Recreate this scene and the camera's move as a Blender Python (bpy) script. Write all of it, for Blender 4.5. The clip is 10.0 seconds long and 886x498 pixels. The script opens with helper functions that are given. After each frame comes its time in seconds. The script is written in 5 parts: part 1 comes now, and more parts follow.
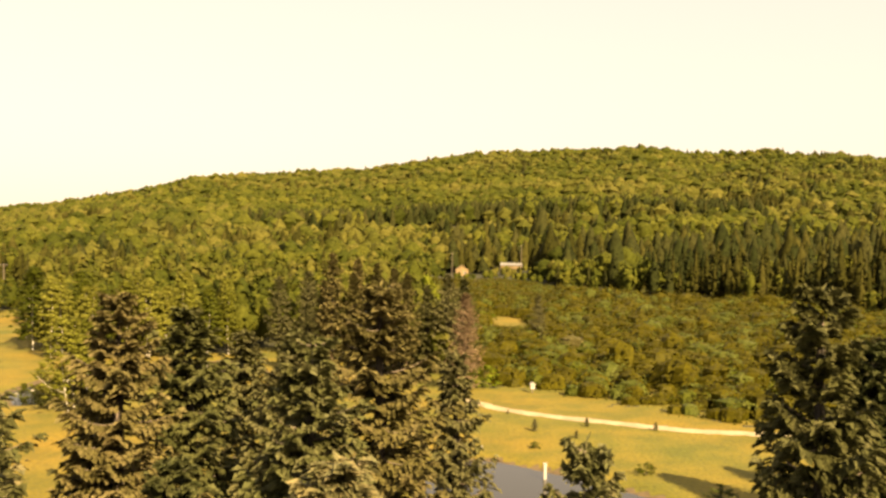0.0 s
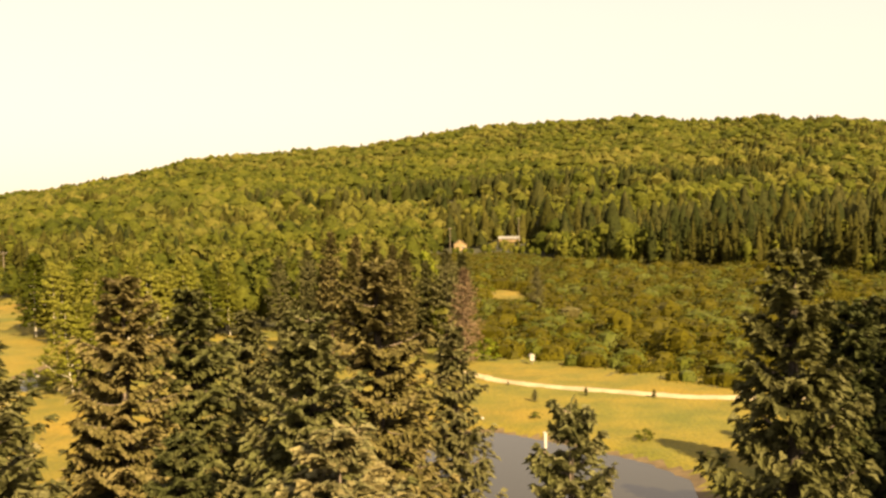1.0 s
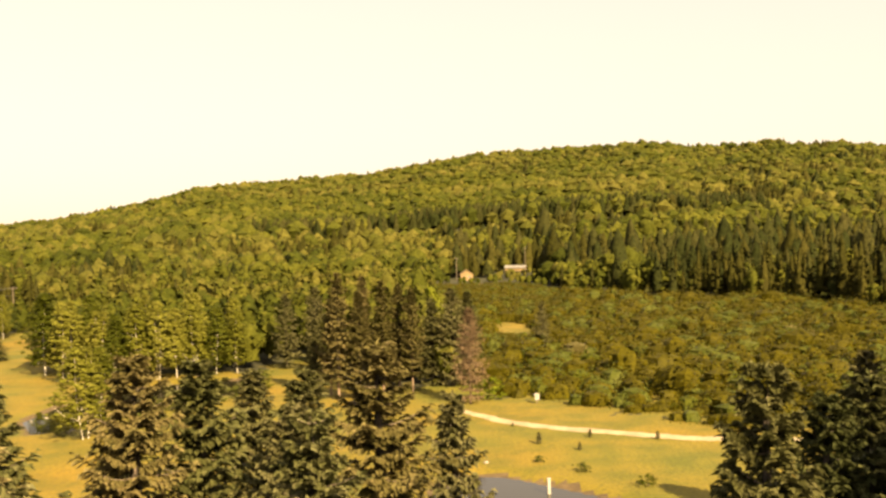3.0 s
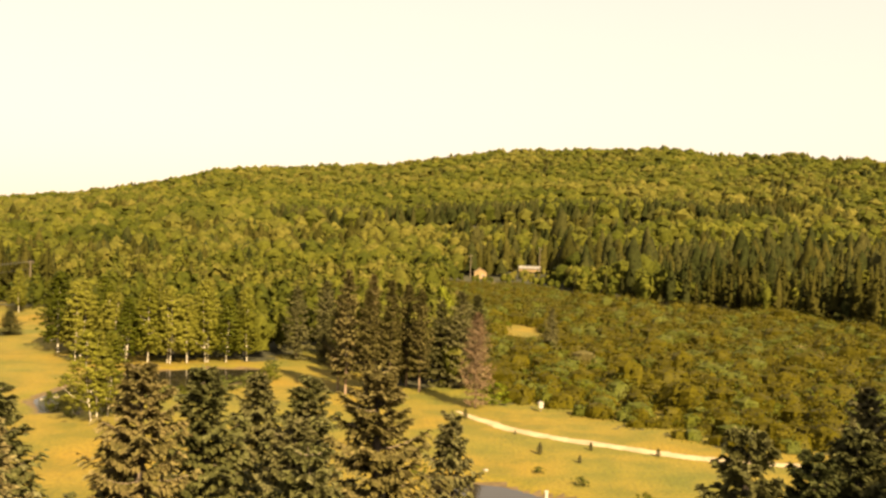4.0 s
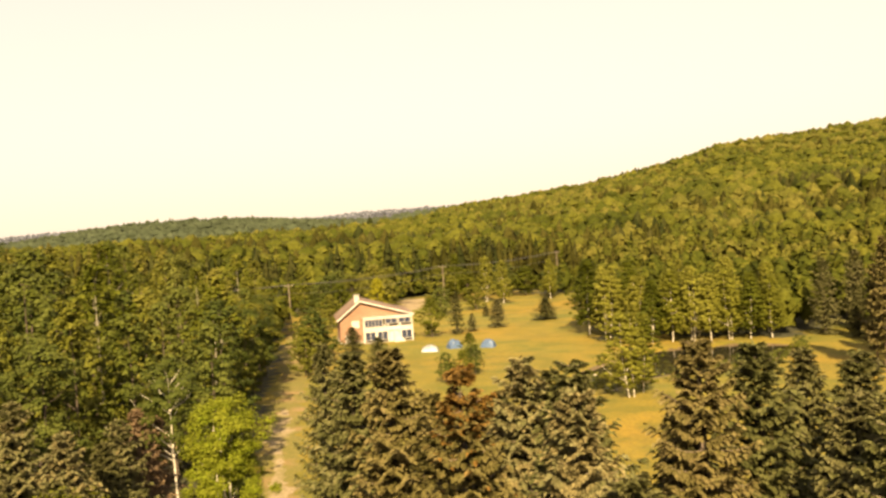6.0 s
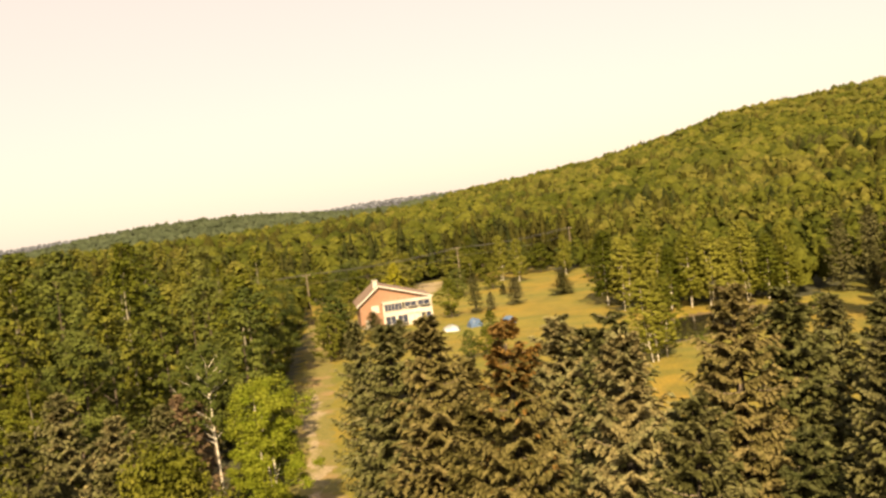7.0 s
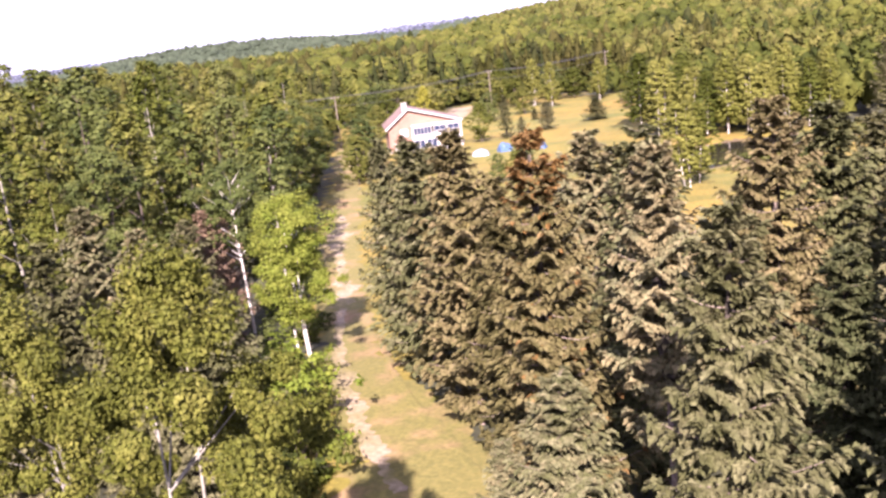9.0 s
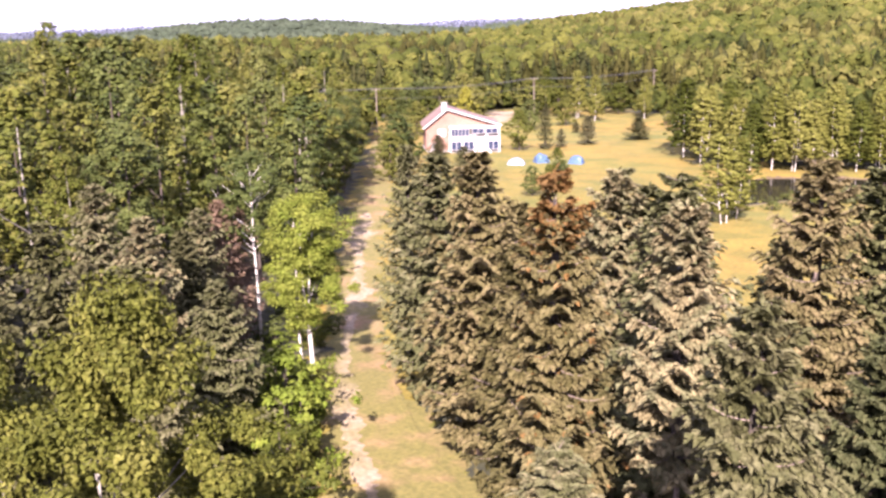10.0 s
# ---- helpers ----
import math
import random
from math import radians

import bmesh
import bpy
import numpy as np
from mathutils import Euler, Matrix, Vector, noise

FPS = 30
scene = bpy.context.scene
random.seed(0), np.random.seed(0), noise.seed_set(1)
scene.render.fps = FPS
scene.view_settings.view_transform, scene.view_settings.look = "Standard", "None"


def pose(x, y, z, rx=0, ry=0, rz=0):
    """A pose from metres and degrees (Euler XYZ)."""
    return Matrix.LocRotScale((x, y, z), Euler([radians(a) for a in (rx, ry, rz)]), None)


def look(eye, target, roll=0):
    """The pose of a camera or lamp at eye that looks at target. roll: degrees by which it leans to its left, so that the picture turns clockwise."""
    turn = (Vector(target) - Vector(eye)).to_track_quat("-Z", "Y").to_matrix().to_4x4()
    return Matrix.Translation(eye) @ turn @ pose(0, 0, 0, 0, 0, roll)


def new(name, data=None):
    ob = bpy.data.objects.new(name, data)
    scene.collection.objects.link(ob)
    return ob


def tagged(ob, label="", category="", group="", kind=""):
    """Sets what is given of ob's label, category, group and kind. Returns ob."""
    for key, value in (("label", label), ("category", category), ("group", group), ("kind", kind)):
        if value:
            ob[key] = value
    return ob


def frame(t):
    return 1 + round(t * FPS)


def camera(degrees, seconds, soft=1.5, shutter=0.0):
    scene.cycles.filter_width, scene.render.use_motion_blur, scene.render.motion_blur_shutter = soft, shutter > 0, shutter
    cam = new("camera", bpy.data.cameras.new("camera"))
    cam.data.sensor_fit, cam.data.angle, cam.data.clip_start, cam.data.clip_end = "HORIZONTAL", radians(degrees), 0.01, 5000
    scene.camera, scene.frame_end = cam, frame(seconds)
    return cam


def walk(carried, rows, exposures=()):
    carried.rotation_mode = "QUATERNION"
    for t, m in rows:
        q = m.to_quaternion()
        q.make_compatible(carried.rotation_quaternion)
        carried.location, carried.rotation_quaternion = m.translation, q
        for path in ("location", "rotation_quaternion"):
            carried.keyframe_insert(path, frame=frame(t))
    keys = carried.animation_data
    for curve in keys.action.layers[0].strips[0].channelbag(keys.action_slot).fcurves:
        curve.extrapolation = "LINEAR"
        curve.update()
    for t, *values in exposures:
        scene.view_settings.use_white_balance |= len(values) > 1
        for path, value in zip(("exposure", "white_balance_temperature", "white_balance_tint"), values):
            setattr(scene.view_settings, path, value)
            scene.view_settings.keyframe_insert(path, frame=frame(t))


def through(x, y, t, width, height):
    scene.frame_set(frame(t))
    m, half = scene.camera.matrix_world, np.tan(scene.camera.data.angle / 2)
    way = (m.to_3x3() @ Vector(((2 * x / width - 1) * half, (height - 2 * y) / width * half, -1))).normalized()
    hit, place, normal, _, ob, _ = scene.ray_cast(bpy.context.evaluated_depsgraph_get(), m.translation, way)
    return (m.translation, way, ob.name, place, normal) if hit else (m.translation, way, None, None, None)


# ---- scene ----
# ---- camera ----
cam = camera(50.0, 10.0, soft=2.7)
PATH = [
    (0, (0.49, 3.73, 23.24), (-3.79, 103.63, 21.79), 0.64),
    (0.5, (0.65, 3.16, 23.28), (-3.77, 103.05, 21.58), -0.33),
    (1, (0.76, 2.65, 23.28), (-3.36, 102.48, 19.23), -1.02),
    (1.5, (0.79, 2.30, 23.36), (-2.75, 102.17, 19.51), -0.94),
    (2, (0.84, 2.06, 23.86), (-3.59, 101.96, 24.27), -1.97),
    (3.3, (1.43, 0.92, 26.15), (-3.82, 100.77, 24.45), -0.66),
    (3.5, (1.54, 0.76, 26.44), (-3.92, 100.60, 24.92), 0.26),
    (4, (1.66, 0.32, 27.24), (-4.83, 100.09, 25.14), 1.93),
    (4.5, (1.59, -0.26, 27.83), (-9.27, 99.14, 26.59), -1.27),
    (4.8, (1.47, -0.95, 28.00), (-29.15, 94.11, 22.87), 0.90),
    (4.9, (1.43, -1.18, 28.06), (-35.16, 91.72, 22.40), 0.86),
    (5, (1.39, -1.41, 28.12), (-41.66, 88.69, 22.68), 1.09),
    (5.1, (1.34, -1.49, 28.07), (-46.98, 85.88, 22.46), 0.78),
    (5.5, (1.16, -1.81, 27.90), (-53.35, 81.81, 21.88), 0.83),
    (5.7, (0.95, -1.90, 27.76), (-54.12, 81.41, 22.63), -1.35),
    (6.8, (0.49, -3.84, 26.63), (-55.20, 79.21, 25.85), -5.58),
    (7, (0.35, -4.16, 26.50), (-55.87, 78.40, 21.68), -7.24),
    (7.5, (0.19, -4.52, 25.90), (-56.61, 76.22, 9.95), -10.14),
    (8, (0.06, -4.28, 25.47), (-58.26, 74.29, 4.87), -8.77),
    (8.5, (-0.15, -3.59, 25.36), (-58.76, 74.43, 3.48), -8.74),
    (9, (-0.44, -2.40, 25.44), (-59.72, 75.03, 3.27), -6.98),
    (9.5, (-0.97, -1.02, 25.77), (-61.28, 75.45, 3.07), -4.51),
    (10, (-1.70, 0.53, 26.36), (-63.28, 76.08, 4.00), -1.05),
]
EXPOSURES = [(0.0, 1.70, 12500, 11), (5.0, 1.70, 12500, 11), (5.6, 1.70, 12500, 11), (6.8, 1.52, 11000, 11), (7.1, 1.52, 11000, 11), (7.5, 1.70, 12500, 15), (7.8, 1.96, 10500, 18), (8.4, 2.34, 6500, 35), (9.0, 2.37, 5900, 40), (10.0, 2.37, 5900, 40)]
walk(cam, [(t, look(eye, target, roll)) for t, eye, target, roll in PATH], EXPOSURES)

# ---- light ----
SUN_AZ, SUN_EL = 147.0, 34.0  # degrees clockwise from +y, and above the horizon
world = bpy.data.worlds.new("sky")
scene.world = world
world.use_nodes = True
wn = world.node_tree.nodes
sky = wn.new("ShaderNodeTexSky")
sky.sky_type = "NISHITA"
sky.sun_disc = False
sky.sun_elevation, sky.sun_rotation = radians(SUN_EL), radians(SUN_AZ)
sky.air_density, sky.dust_density, sky.ozone_density = 1.0, 1.0, 1.0
wn["Background"].inputs["Strength"].default_value = 0.0615
veil = wn.new("ShaderNodeMix")  # a thin white veil of high cloud over the whole sky
veil.data_type = "RGBA"
veil.inputs[0].default_value = 0.72
veil.inputs[7].default_value = (5.4, 5.4, 6.6, 1)
world.node_tree.links.new(sky.outputs["Color"], veil.inputs[6])
world.node_tree.links.new(veil.outputs[2], wn["Background"].inputs["Color"])
SUN_DIR = Vector((math.sin(radians(SUN_AZ)) * math.cos(radians(SUN_EL)), math.cos(radians(SUN_AZ)) * math.cos(radians(SUN_EL)), math.sin(radians(SUN_EL))))
sun = new("sun", bpy.data.lights.new("sun", "SUN"))
sun.data.energy, sun.data.angle, sun.data.color = 5.0, radians(0.55), (1.0, 0.9, 0.74)
sun.matrix_world = look(SUN_DIR * 300, (0, 0, 0))


# ---- materials ----
def nodes_of(name, rough=0.8):
    m = bpy.data.materials.new(name)
    m.use_nodes = True
    b = m.node_tree.nodes["Principled BSDF"]
    b.inputs["Roughness"].default_value = rough
    return m, m.node_tree.nodes, m.node_tree.links, b


def ramp(nodes, stops):
    r = nodes.new("ShaderNodeValToRGB")
    while len(r.color_ramp.elements) < len(stops):
        r.color_ramp.elements.new(0.5)
    for e, (p, c) in zip(r.color_ramp.elements, stops):
        e.position, e.color = p, (*c, 1)
    return r


def noise_of(nodes, links, scale, detail=4.0, kind="Object"):
    co = nodes.new("ShaderNodeTexCoord")
    n = nodes.new("ShaderNodeTexNoise")
    n.inputs["Scale"].default_value, n.inputs["Detail"].default_value = scale, detail
    links.new(co.outputs[kind], n.inputs["Vector"])
    return n


def mixed(nodes, links, kind, fac, a, b):
    m = nodes.new("ShaderNodeMix")
    m.data_type, m.blend_type = "RGBA", kind
    for sock, v in ((m.inputs[0], fac), (m.inputs[6], a), (m.inputs[7], b)):
        if isinstance(v, (int, float)):
            sock.default_value = v
        elif isinstance(v, tuple):
            sock.default_value = (*v, 1)
        else:
            links.new(v, sock)
    return m.outputs[2]


def bumped(nodes, links, b, height, strength, distance):
    bump = nodes.new("ShaderNodeBump")
    bump.inputs["Strength"].default_value, bump.inputs["Distance"].default_value = strength, distance
    links.new(height, bump.inputs["Height"])
    links.new(bump.outputs["Normal"], b.inputs["Normal"])


def foliage(name, stops, through=0.25, rough=0.55, scale=0.9, fine=7.0, relief=0.06, gaps=0.0, vary=0.28):
    """Leaves or needles: the colour varies from leaf to leaf, from branch to branch and from tree to tree."""
    m, n, l, b = nodes_of(name, rough)
    geo, info = n.new("ShaderNodeNewGeometry"), n.new("ShaderNodeObjectInfo")
    patch = noise_of(n, l, scale, 3.0)
    add = n.new("ShaderNodeMath")
    add.operation = "MULTIPLY_ADD"
    l.new(geo.outputs["Random Per Island"], add.inputs[0])
    add.inputs[1].default_value = vary
    l.new(patch.outputs["Fac"], add.inputs[2])
    add2 = n.new("ShaderNodeMath")
    add2.operation = "MULTIPLY_ADD"
    l.new(info.outputs["Random"], add2.inputs[0])
    add2.inputs[1].default_value = 0.5
    l.new(add.outputs[0], add2.inputs[2])
    low = n.new("ShaderNodeMapRange")
    low.inputs[1].default_value, low.inputs[2].default_value = 0.25 + vary * 0.36, 1.06 + vary * 0.5
    l.new(add2.outputs[0], low.inputs[0])
    r = ramp(n, stops)
    l.new(low.outputs[0], r.inputs["Fac"])
    grain = noise_of(n, l, fine, 3.0)
    shade = ramp(n, [(0.32, (0.68, 0.68, 0.68)), (0.62, (1.16, 1.16, 1.16))])
    l.new(grain.outputs["Fac"], shade.inputs["Fac"])
    colour = mixed(n, l, "MULTIPLY", 1.0, r.outputs["Color"], shade.outputs["Color"])
    l.new(colour, b.inputs["Base Color"])
    bumped(n, l, b, grain.outputs["Fac"], 0.8, relief)
    b.inputs["Specular IOR Level"].default_value = 0.05
    t = n.new("ShaderNodeBsdfTranslucent")
    l.new(colour, t.inputs["Color"])
    mix = n.new("ShaderNodeMixShader")
    mix.inputs[0].default_value = through
    l.new(b.outputs[0], mix.inputs[1])
    l.new(t.outputs[0], mix.inputs[2])
    if gaps:  # the ragged, open edges between needles and leaves
        tuft = noise_of(n, l, gaps, 2.0)
        cut = n.new("ShaderNodeMath")
        cut.operation = "GREATER_THAN"
        cut.inputs[1].default_value = 0.38
        l.new(tuft.outputs["Fac"], cut.inputs[0])
        open_air, edge = n.new("ShaderNodeBsdfTransparent"), n.new("ShaderNodeMixShader")
        l.new(cut.outputs[0], edge.inputs[0])
        l.new(open_air.outputs[0], edge.inputs[1])
        l.new(mix.outputs[0], edge.inputs[2])
        mix = edge
    l.new(mix.outputs[0], n["Material Output"].inputs["Surface"])
    return m


def plain(name, a, b2, scale, rough=0.8, bump=0.3, dist=0.02, metal=0.0, detail=6.0):
    m, n, l, b = nodes_of(name, rough)
    tex = noise_of(n, l, scale, detail)
    big = noise_of(n, l, scale * 0.13, 3.0)
    r = ramp(n, [(0.3, a), (0.7, b2)])
    l.new(tex.outputs["Fac"], r.inputs["Fac"])
    dark = ramp(n, [(0.3, (0.72, 0.7, 0.68)), (0.6, (1, 1, 1))])
    l.new(big.outputs["Fac"], dark.inputs["Fac"])
    l.new(mixed(n, l, "MULTIPLY", 1.0, r.outputs["Color"], dark.outputs["Color"]), b.inputs["Base Color"])
    b.inputs["Metallic"].default_value = metal
    bumped(n, l, b, tex.outputs["Fac"], bump, dist)
    return m


SPRUCE_GREEN = foliage("spruce_needles", [(0.0, (0.030, 0.032, 0.011)), (0.4, (0.066, 0.067, 0.026)), (0.75, (0.106, 0.101, 0.047)), (1.0, (0.132, 0.122, 0.060))], 0.12, gaps=14.0)
# darker copy of the spruce green: the stand's shade is put into the colour
SPRUCE_SHADED = foliage("shade_darkened_needles", [(0.0, (0.020, 0.026, 0.008)), (0.4, (0.040, 0.047, 0.018)), (0.75, (0.064, 0.069, 0.028)), (1.0, (0.084, 0.084, 0.036))], 0.1, gaps=14.0)
SPRUCE_BLUE = foliage("blue_spruce_needles", [(0.0, (0.037, 0.042, 0.015)), (0.45, (0.081, 0.084, 0.033)), (0.8, (0.131, 0.125, 0.062)), (1.0, (0.178, 0.149, 0.073))], 0.12, gaps=14.0)
SPRUCE_BROWN = foliage("browning_needles", [(0.0, (0.030, 0.029, 0.010)), (0.4, (0.074, 0.066, 0.024)), (0.75, (0.118, 0.100, 0.042)), (1.0, (0.150, 0.120, 0.056))], 0.1, gaps=14.0)
RUST = foliage("rust_needles", [(0.0, (0.066, 0.036, 0.010)), (0.5, (0.130, 0.072, 0.022)), (1.0, (0.175, 0.108, 0.040))], 0.1, gaps=14.0)
DEAD_TWIG = foliage("dead_twigs", [(0.0, (0.086, 0.056, 0.033)), (0.5, (0.175, 0.119, 0.073)), (1.0, (0.262, 0.184, 0.120))], 0.05, gaps=14.0)
LEAF = foliage("birch_leaves", [(0.0, (0.022, 0.029, 0.005)), (0.45, (0.046, 0.056, 0.008)), (0.8, (0.071, 0.079, 0.013)), (1.0, (0.095, 0.093, 0.020))], 0.14, fine=3.0, relief=0.1)
LEAF_DARK = foliage("dark_leaves", [(0.0, (0.018, 0.027, 0.007)), (0.5, (0.042, 0.056, 0.014)), (1.0, (0.074, 0.086, 0.022))], 0.16, fine=3.0, relief=0.1)
LEAF_BRIGHT = foliage("bright_leaves", [(0.0, (0.046, 0.068, 0.007)), (0.5, (0.090, 0.120, 0.014)), (1.0, (0.142, 0.158, 0.025))], 0.14, fine=3.0, relief=0.1)
LEAF_GOLD = foliage("yellowing_birch_leaves", [(0.0, (0.050, 0.058, 0.011)), (0.5, (0.099, 0.105, 0.018)), (1.0, (0.146, 0.144, 0.032))], 0.16, fine=3.0, relief=0.1)
LEAF_ASPEN = foliage("aspen_leaves", [(0.0, (0.036, 0.041, 0.008)), (0.5, (0.080, 0.085, 0.016)), (1.0, (0.140, 0.132, 0.034))], 0.16, fine=3.0, relief=0.1)
# darker copy of the aspen leaves, with shade in the near crowns painted in
LEAF_ASPEN_SHADED = foliage("shade_darkened_aspen_leaves", [(0.0, (0.026, 0.031, 0.005)), (0.5, (0.068, 0.074, 0.012)), (1.0, (0.132, 0.126, 0.027))], 0.16, fine=3.0, relief=0.1)
LEAF_LIME = foliage("lime_yellow_leaves", [(0.0, (0.080, 0.085, 0.008)), (0.5, (0.150, 0.150, 0.016)), (1.0, (0.215, 0.200, 0.030))], 0.2, fine=3.0, relief=0.1)
LEAF_OLIVE = foliage("olive_leaves", [(0.0, (0.028, 0.037, 0.008)), (0.5, (0.058, 0.070, 0.015)), (1.0, (0.092, 0.099, 0.027))], 0.16, fine=3.0, relief=0.1)
SCRUB = foliage("alder_leaves", [(0.0, (0.020, 0.018, 0.003)), (0.5, (0.048, 0.043, 0.005)), (1.0, (0.086, 0.073, 0.009))], 0.14, fine=2.5, relief=0.1)
WOOD_A = foliage("far_leaves", [(0.0, (0.0181, 0.0251, 0.0060)), (0.5, (0.0443, 0.0529, 0.0097)), (1.0, (0.0870, 0.0885, 0.0177))], 0.2, 0.8, scale=0.02, fine=0.55, relief=1.1, vary=0.52)
WOOD_B = foliage("far_light_leaves", [(0.0, (0.0251, 0.0302, 0.0069)), (0.5, (0.0562, 0.0626, 0.0130)), (1.0, (0.1058, 0.0973, 0.0253))], 0.2, 0.8, scale=0.02, fine=0.55, relief=1.1, vary=0.52)
WOOD_C = foliage("far_needles", [(0.0, (0.0080, 0.0112, 0.0024)), (0.5, (0.0200, 0.0250, 0.0070)), (1.0, (0.0410, 0.0398, 0.0129))], 0.1, 0.8, scale=0.02, fine=0.55, relief=1.1, vary=0.52)
WOOD_D = foliage("far_brown_needles", [(0.0, (0.0120, 0.0136, 0.0024)), (0.5, (0.0270, 0.0270, 0.0060)), (1.0, (0.0483, 0.0445, 0.0117))], 0.1, 0.8, scale=0.02, fine=0.55, relief=1.1, vary=0.52)
# aerial haze is painted into these two: a greyed green, then a blue-grey
WOOD_HAZY = foliage("hazy_valley_needles", [(0.0, (0.026, 0.036, 0.021)), (0.5, (0.037, 0.049, 0.029)), (1.0, (0.050, 0.063, 0.038))], 0.1, 0.8, scale=0.01, fine=0.06, relief=1.5)
WOOD_HAZY_BLUE = foliage("haze_blue_ridge_needles", [(0.0, (0.070, 0.080, 0.104)), (0.5, (0.086, 0.097, 0.124)), (1.0, (0.102, 0.114, 0.142))], 0.1, 0.8, scale=0.01, fine=0.06, relief=1.5)
BARK = plain("spruce_bark", (0.044, 0.033, 0.025), (0.100, 0.077, 0.059), 9.0, 0.95, 0.8, 0.03)
LIMB_BARK = plain("greyish_spruce_limb_bark", (0.13, 0.098, 0.078), (0.29, 0.225, 0.185), 9.0, 0.95, 0.8, 0.03)
# near-black brown that paints the shade inside the spruce crowns
CROWN_SHADE = plain("inner_crown_shade", (0.018, 0.015, 0.010), (0.055, 0.042, 0.030), 3.0, 0.95, 0.9, 0.15)
PALE_BARK = plain("dry_spruce_bark", (0.165, 0.112, 0.078), (0.280, 0.200, 0.148), 6.0, 0.9, 0.5, 0.02)


def birch_bark():
    m, n, l, b = nodes_of("birch_bark", 0.7)
    co = n.new("ShaderNodeTexCoord")
    mp = n.new("ShaderNodeMapping")
    mp.inputs["Scale"].default_value = (2.0, 2.0, 9.0)
    l.new(co.outputs["Object"], mp.inputs["Vector"])
    t = n.new("ShaderNodeTexNoise")
    t.inputs["Scale"].default_value, t.inputs["Detail"].default_value = 1.3, 5
    l.new(mp.outputs["Vector"], t.inputs["Vector"])
    r = ramp(n, [(0.24, (0.050, 0.040, 0.032)), (0.35, (0.396, 0.360, 0.302)), (0.7, (0.562, 0.533, 0.475))])
    l.new(t.outputs["Fac"], r.inputs["Fac"])
    l.new(r.outputs["Color"], b.inputs["Base Color"])
    bumped(n, l, b, t.outputs["Fac"], 0.4, 0.01)
    return m


BIRCH_BARK = birch_bark()
ASPEN_BARK = plain("pale_aspen_bark", (0.14, 0.13, 0.10), (0.28, 0.26, 0.21), 5.0, 0.8, 0.4, 0.01)


def ground_material():
    m, n, l, b = nodes_of("meadow_grass", 0.95)
    fine, mid, big = noise_of(n, l, 2.2, 8), noise_of(n, l, 0.16, 5), noise_of(n, l, 0.035, 3)
    base = ramp(n, [(0.25, (0.098, 0.076, 0.006)), (0.5, (0.155, 0.116, 0.010)), (0.75, (0.204, 0.148, 0.016))])
    green = ramp(n, [(0.25, (0.063, 0.061, 0.003)), (0.75, (0.131, 0.115, 0.007))])
    l.new(fine.outputs["Fac"], base.inputs["Fac"])
    l.new(fine.outputs["Fac"], green.inputs["Fac"])
    where = ramp(n, [(0.42, (0, 0, 0)), (0.62, (1, 1, 1))])
    l.new(mid.outputs["Fac"], where.inputs["Fac"])
    col = mixed(n, l, "MIX", where.outputs["Color"], base.outputs["Color"], green.outputs["Color"])
    dry = ramp(n, [(0.36, (0.80, 0.94, 0.85)), (0.50, (1, 1, 1)), (0.66, (1.20, 1.03, 0.95))])
    l.new(big.outputs["Fac"], dry.inputs["Fac"])
    l.new(mixed(n, l, "MULTIPLY", 1.0, col, dry.outputs["Color"]), b.inputs["Base Color"])
    bumped(n, l, b, fine.outputs["Fac"], 0.9, 0.15)
    return m


GRASS = ground_material()
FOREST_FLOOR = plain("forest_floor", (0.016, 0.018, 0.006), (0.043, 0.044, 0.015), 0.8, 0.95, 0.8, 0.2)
SAND = plain("pale_sand_track", (0.177, 0.130, 0.071), (0.330, 0.266, 0.177), 0.9, 0.95, 0.6, 0.05)


def worn_grass(name, low, high, dark, light):
    m, n, l, b = nodes_of(name, 0.95)
    fine, mid, big = noise_of(n, l, 3.0, 8), noise_of(n, l, 0.35, 5), noise_of(n, l, 0.11, 3)
    grass = ramp(n, [(0.3, (0.084, 0.079, 0.013)), (0.7, (0.149, 0.125, 0.027))])
    earth = ramp(n, [(0.3, dark), (0.7, light)])
    l.new(fine.outputs["Fac"], grass.inputs["Fac"])
    l.new(fine.outputs["Fac"], earth.inputs["Fac"])
    where = ramp(n, [(low, (0, 0, 0)), (high, (1, 1, 1))])
    both = n.new("ShaderNodeMath")
    both.operation = "MULTIPLY_ADD"
    l.new(mid.outputs["Fac"], both.inputs[0])
    both.inputs[1].default_value = 0.5
    half = n.new("ShaderNodeMath")
    half.operation = "MULTIPLY"
    half.inputs[1].default_value = 0.5
    l.new(big.outputs["Fac"], half.inputs[0])
    l.new(half.outputs[0], both.inputs[2])
    l.new(both.outputs[0], where.inputs["Fac"])
    l.new(mixed(n, l, "MIX", where.outputs["Color"], grass.outputs["Color"], earth.outputs["Color"]), b.inputs["Base Color"])
    bumped(n, l, b, fine.outputs["Fac"], 0.8, 0.08)
    return m


DIRT = worn_grass("worn_dry_grass", 0.50, 0.68, (0.180, 0.104, 0.046), (0.265, 0.165, 0.082))
STREAK = worn_grass("sandy_wheel_streak", 0.39, 0.55, (0.165, 0.125, 0.070), (0.30, 0.235, 0.150))
GRAVEL = plain("gravel_lane", (0.295, 0.236, 0.142), (0.437, 0.366, 0.248), 2.5, 0.95, 0.5, 0.04)
MUD = plain("muddy_bank", (0.059, 0.039, 0.018), (0.130, 0.089, 0.041), 1.2, 0.9, 0.7, 0.08)
BRICK = plain("orange_brick", (0.200, 0.101, 0.067), (0.266, 0.149, 0.105), 3.0, 0.9, 0.3, 0.01)
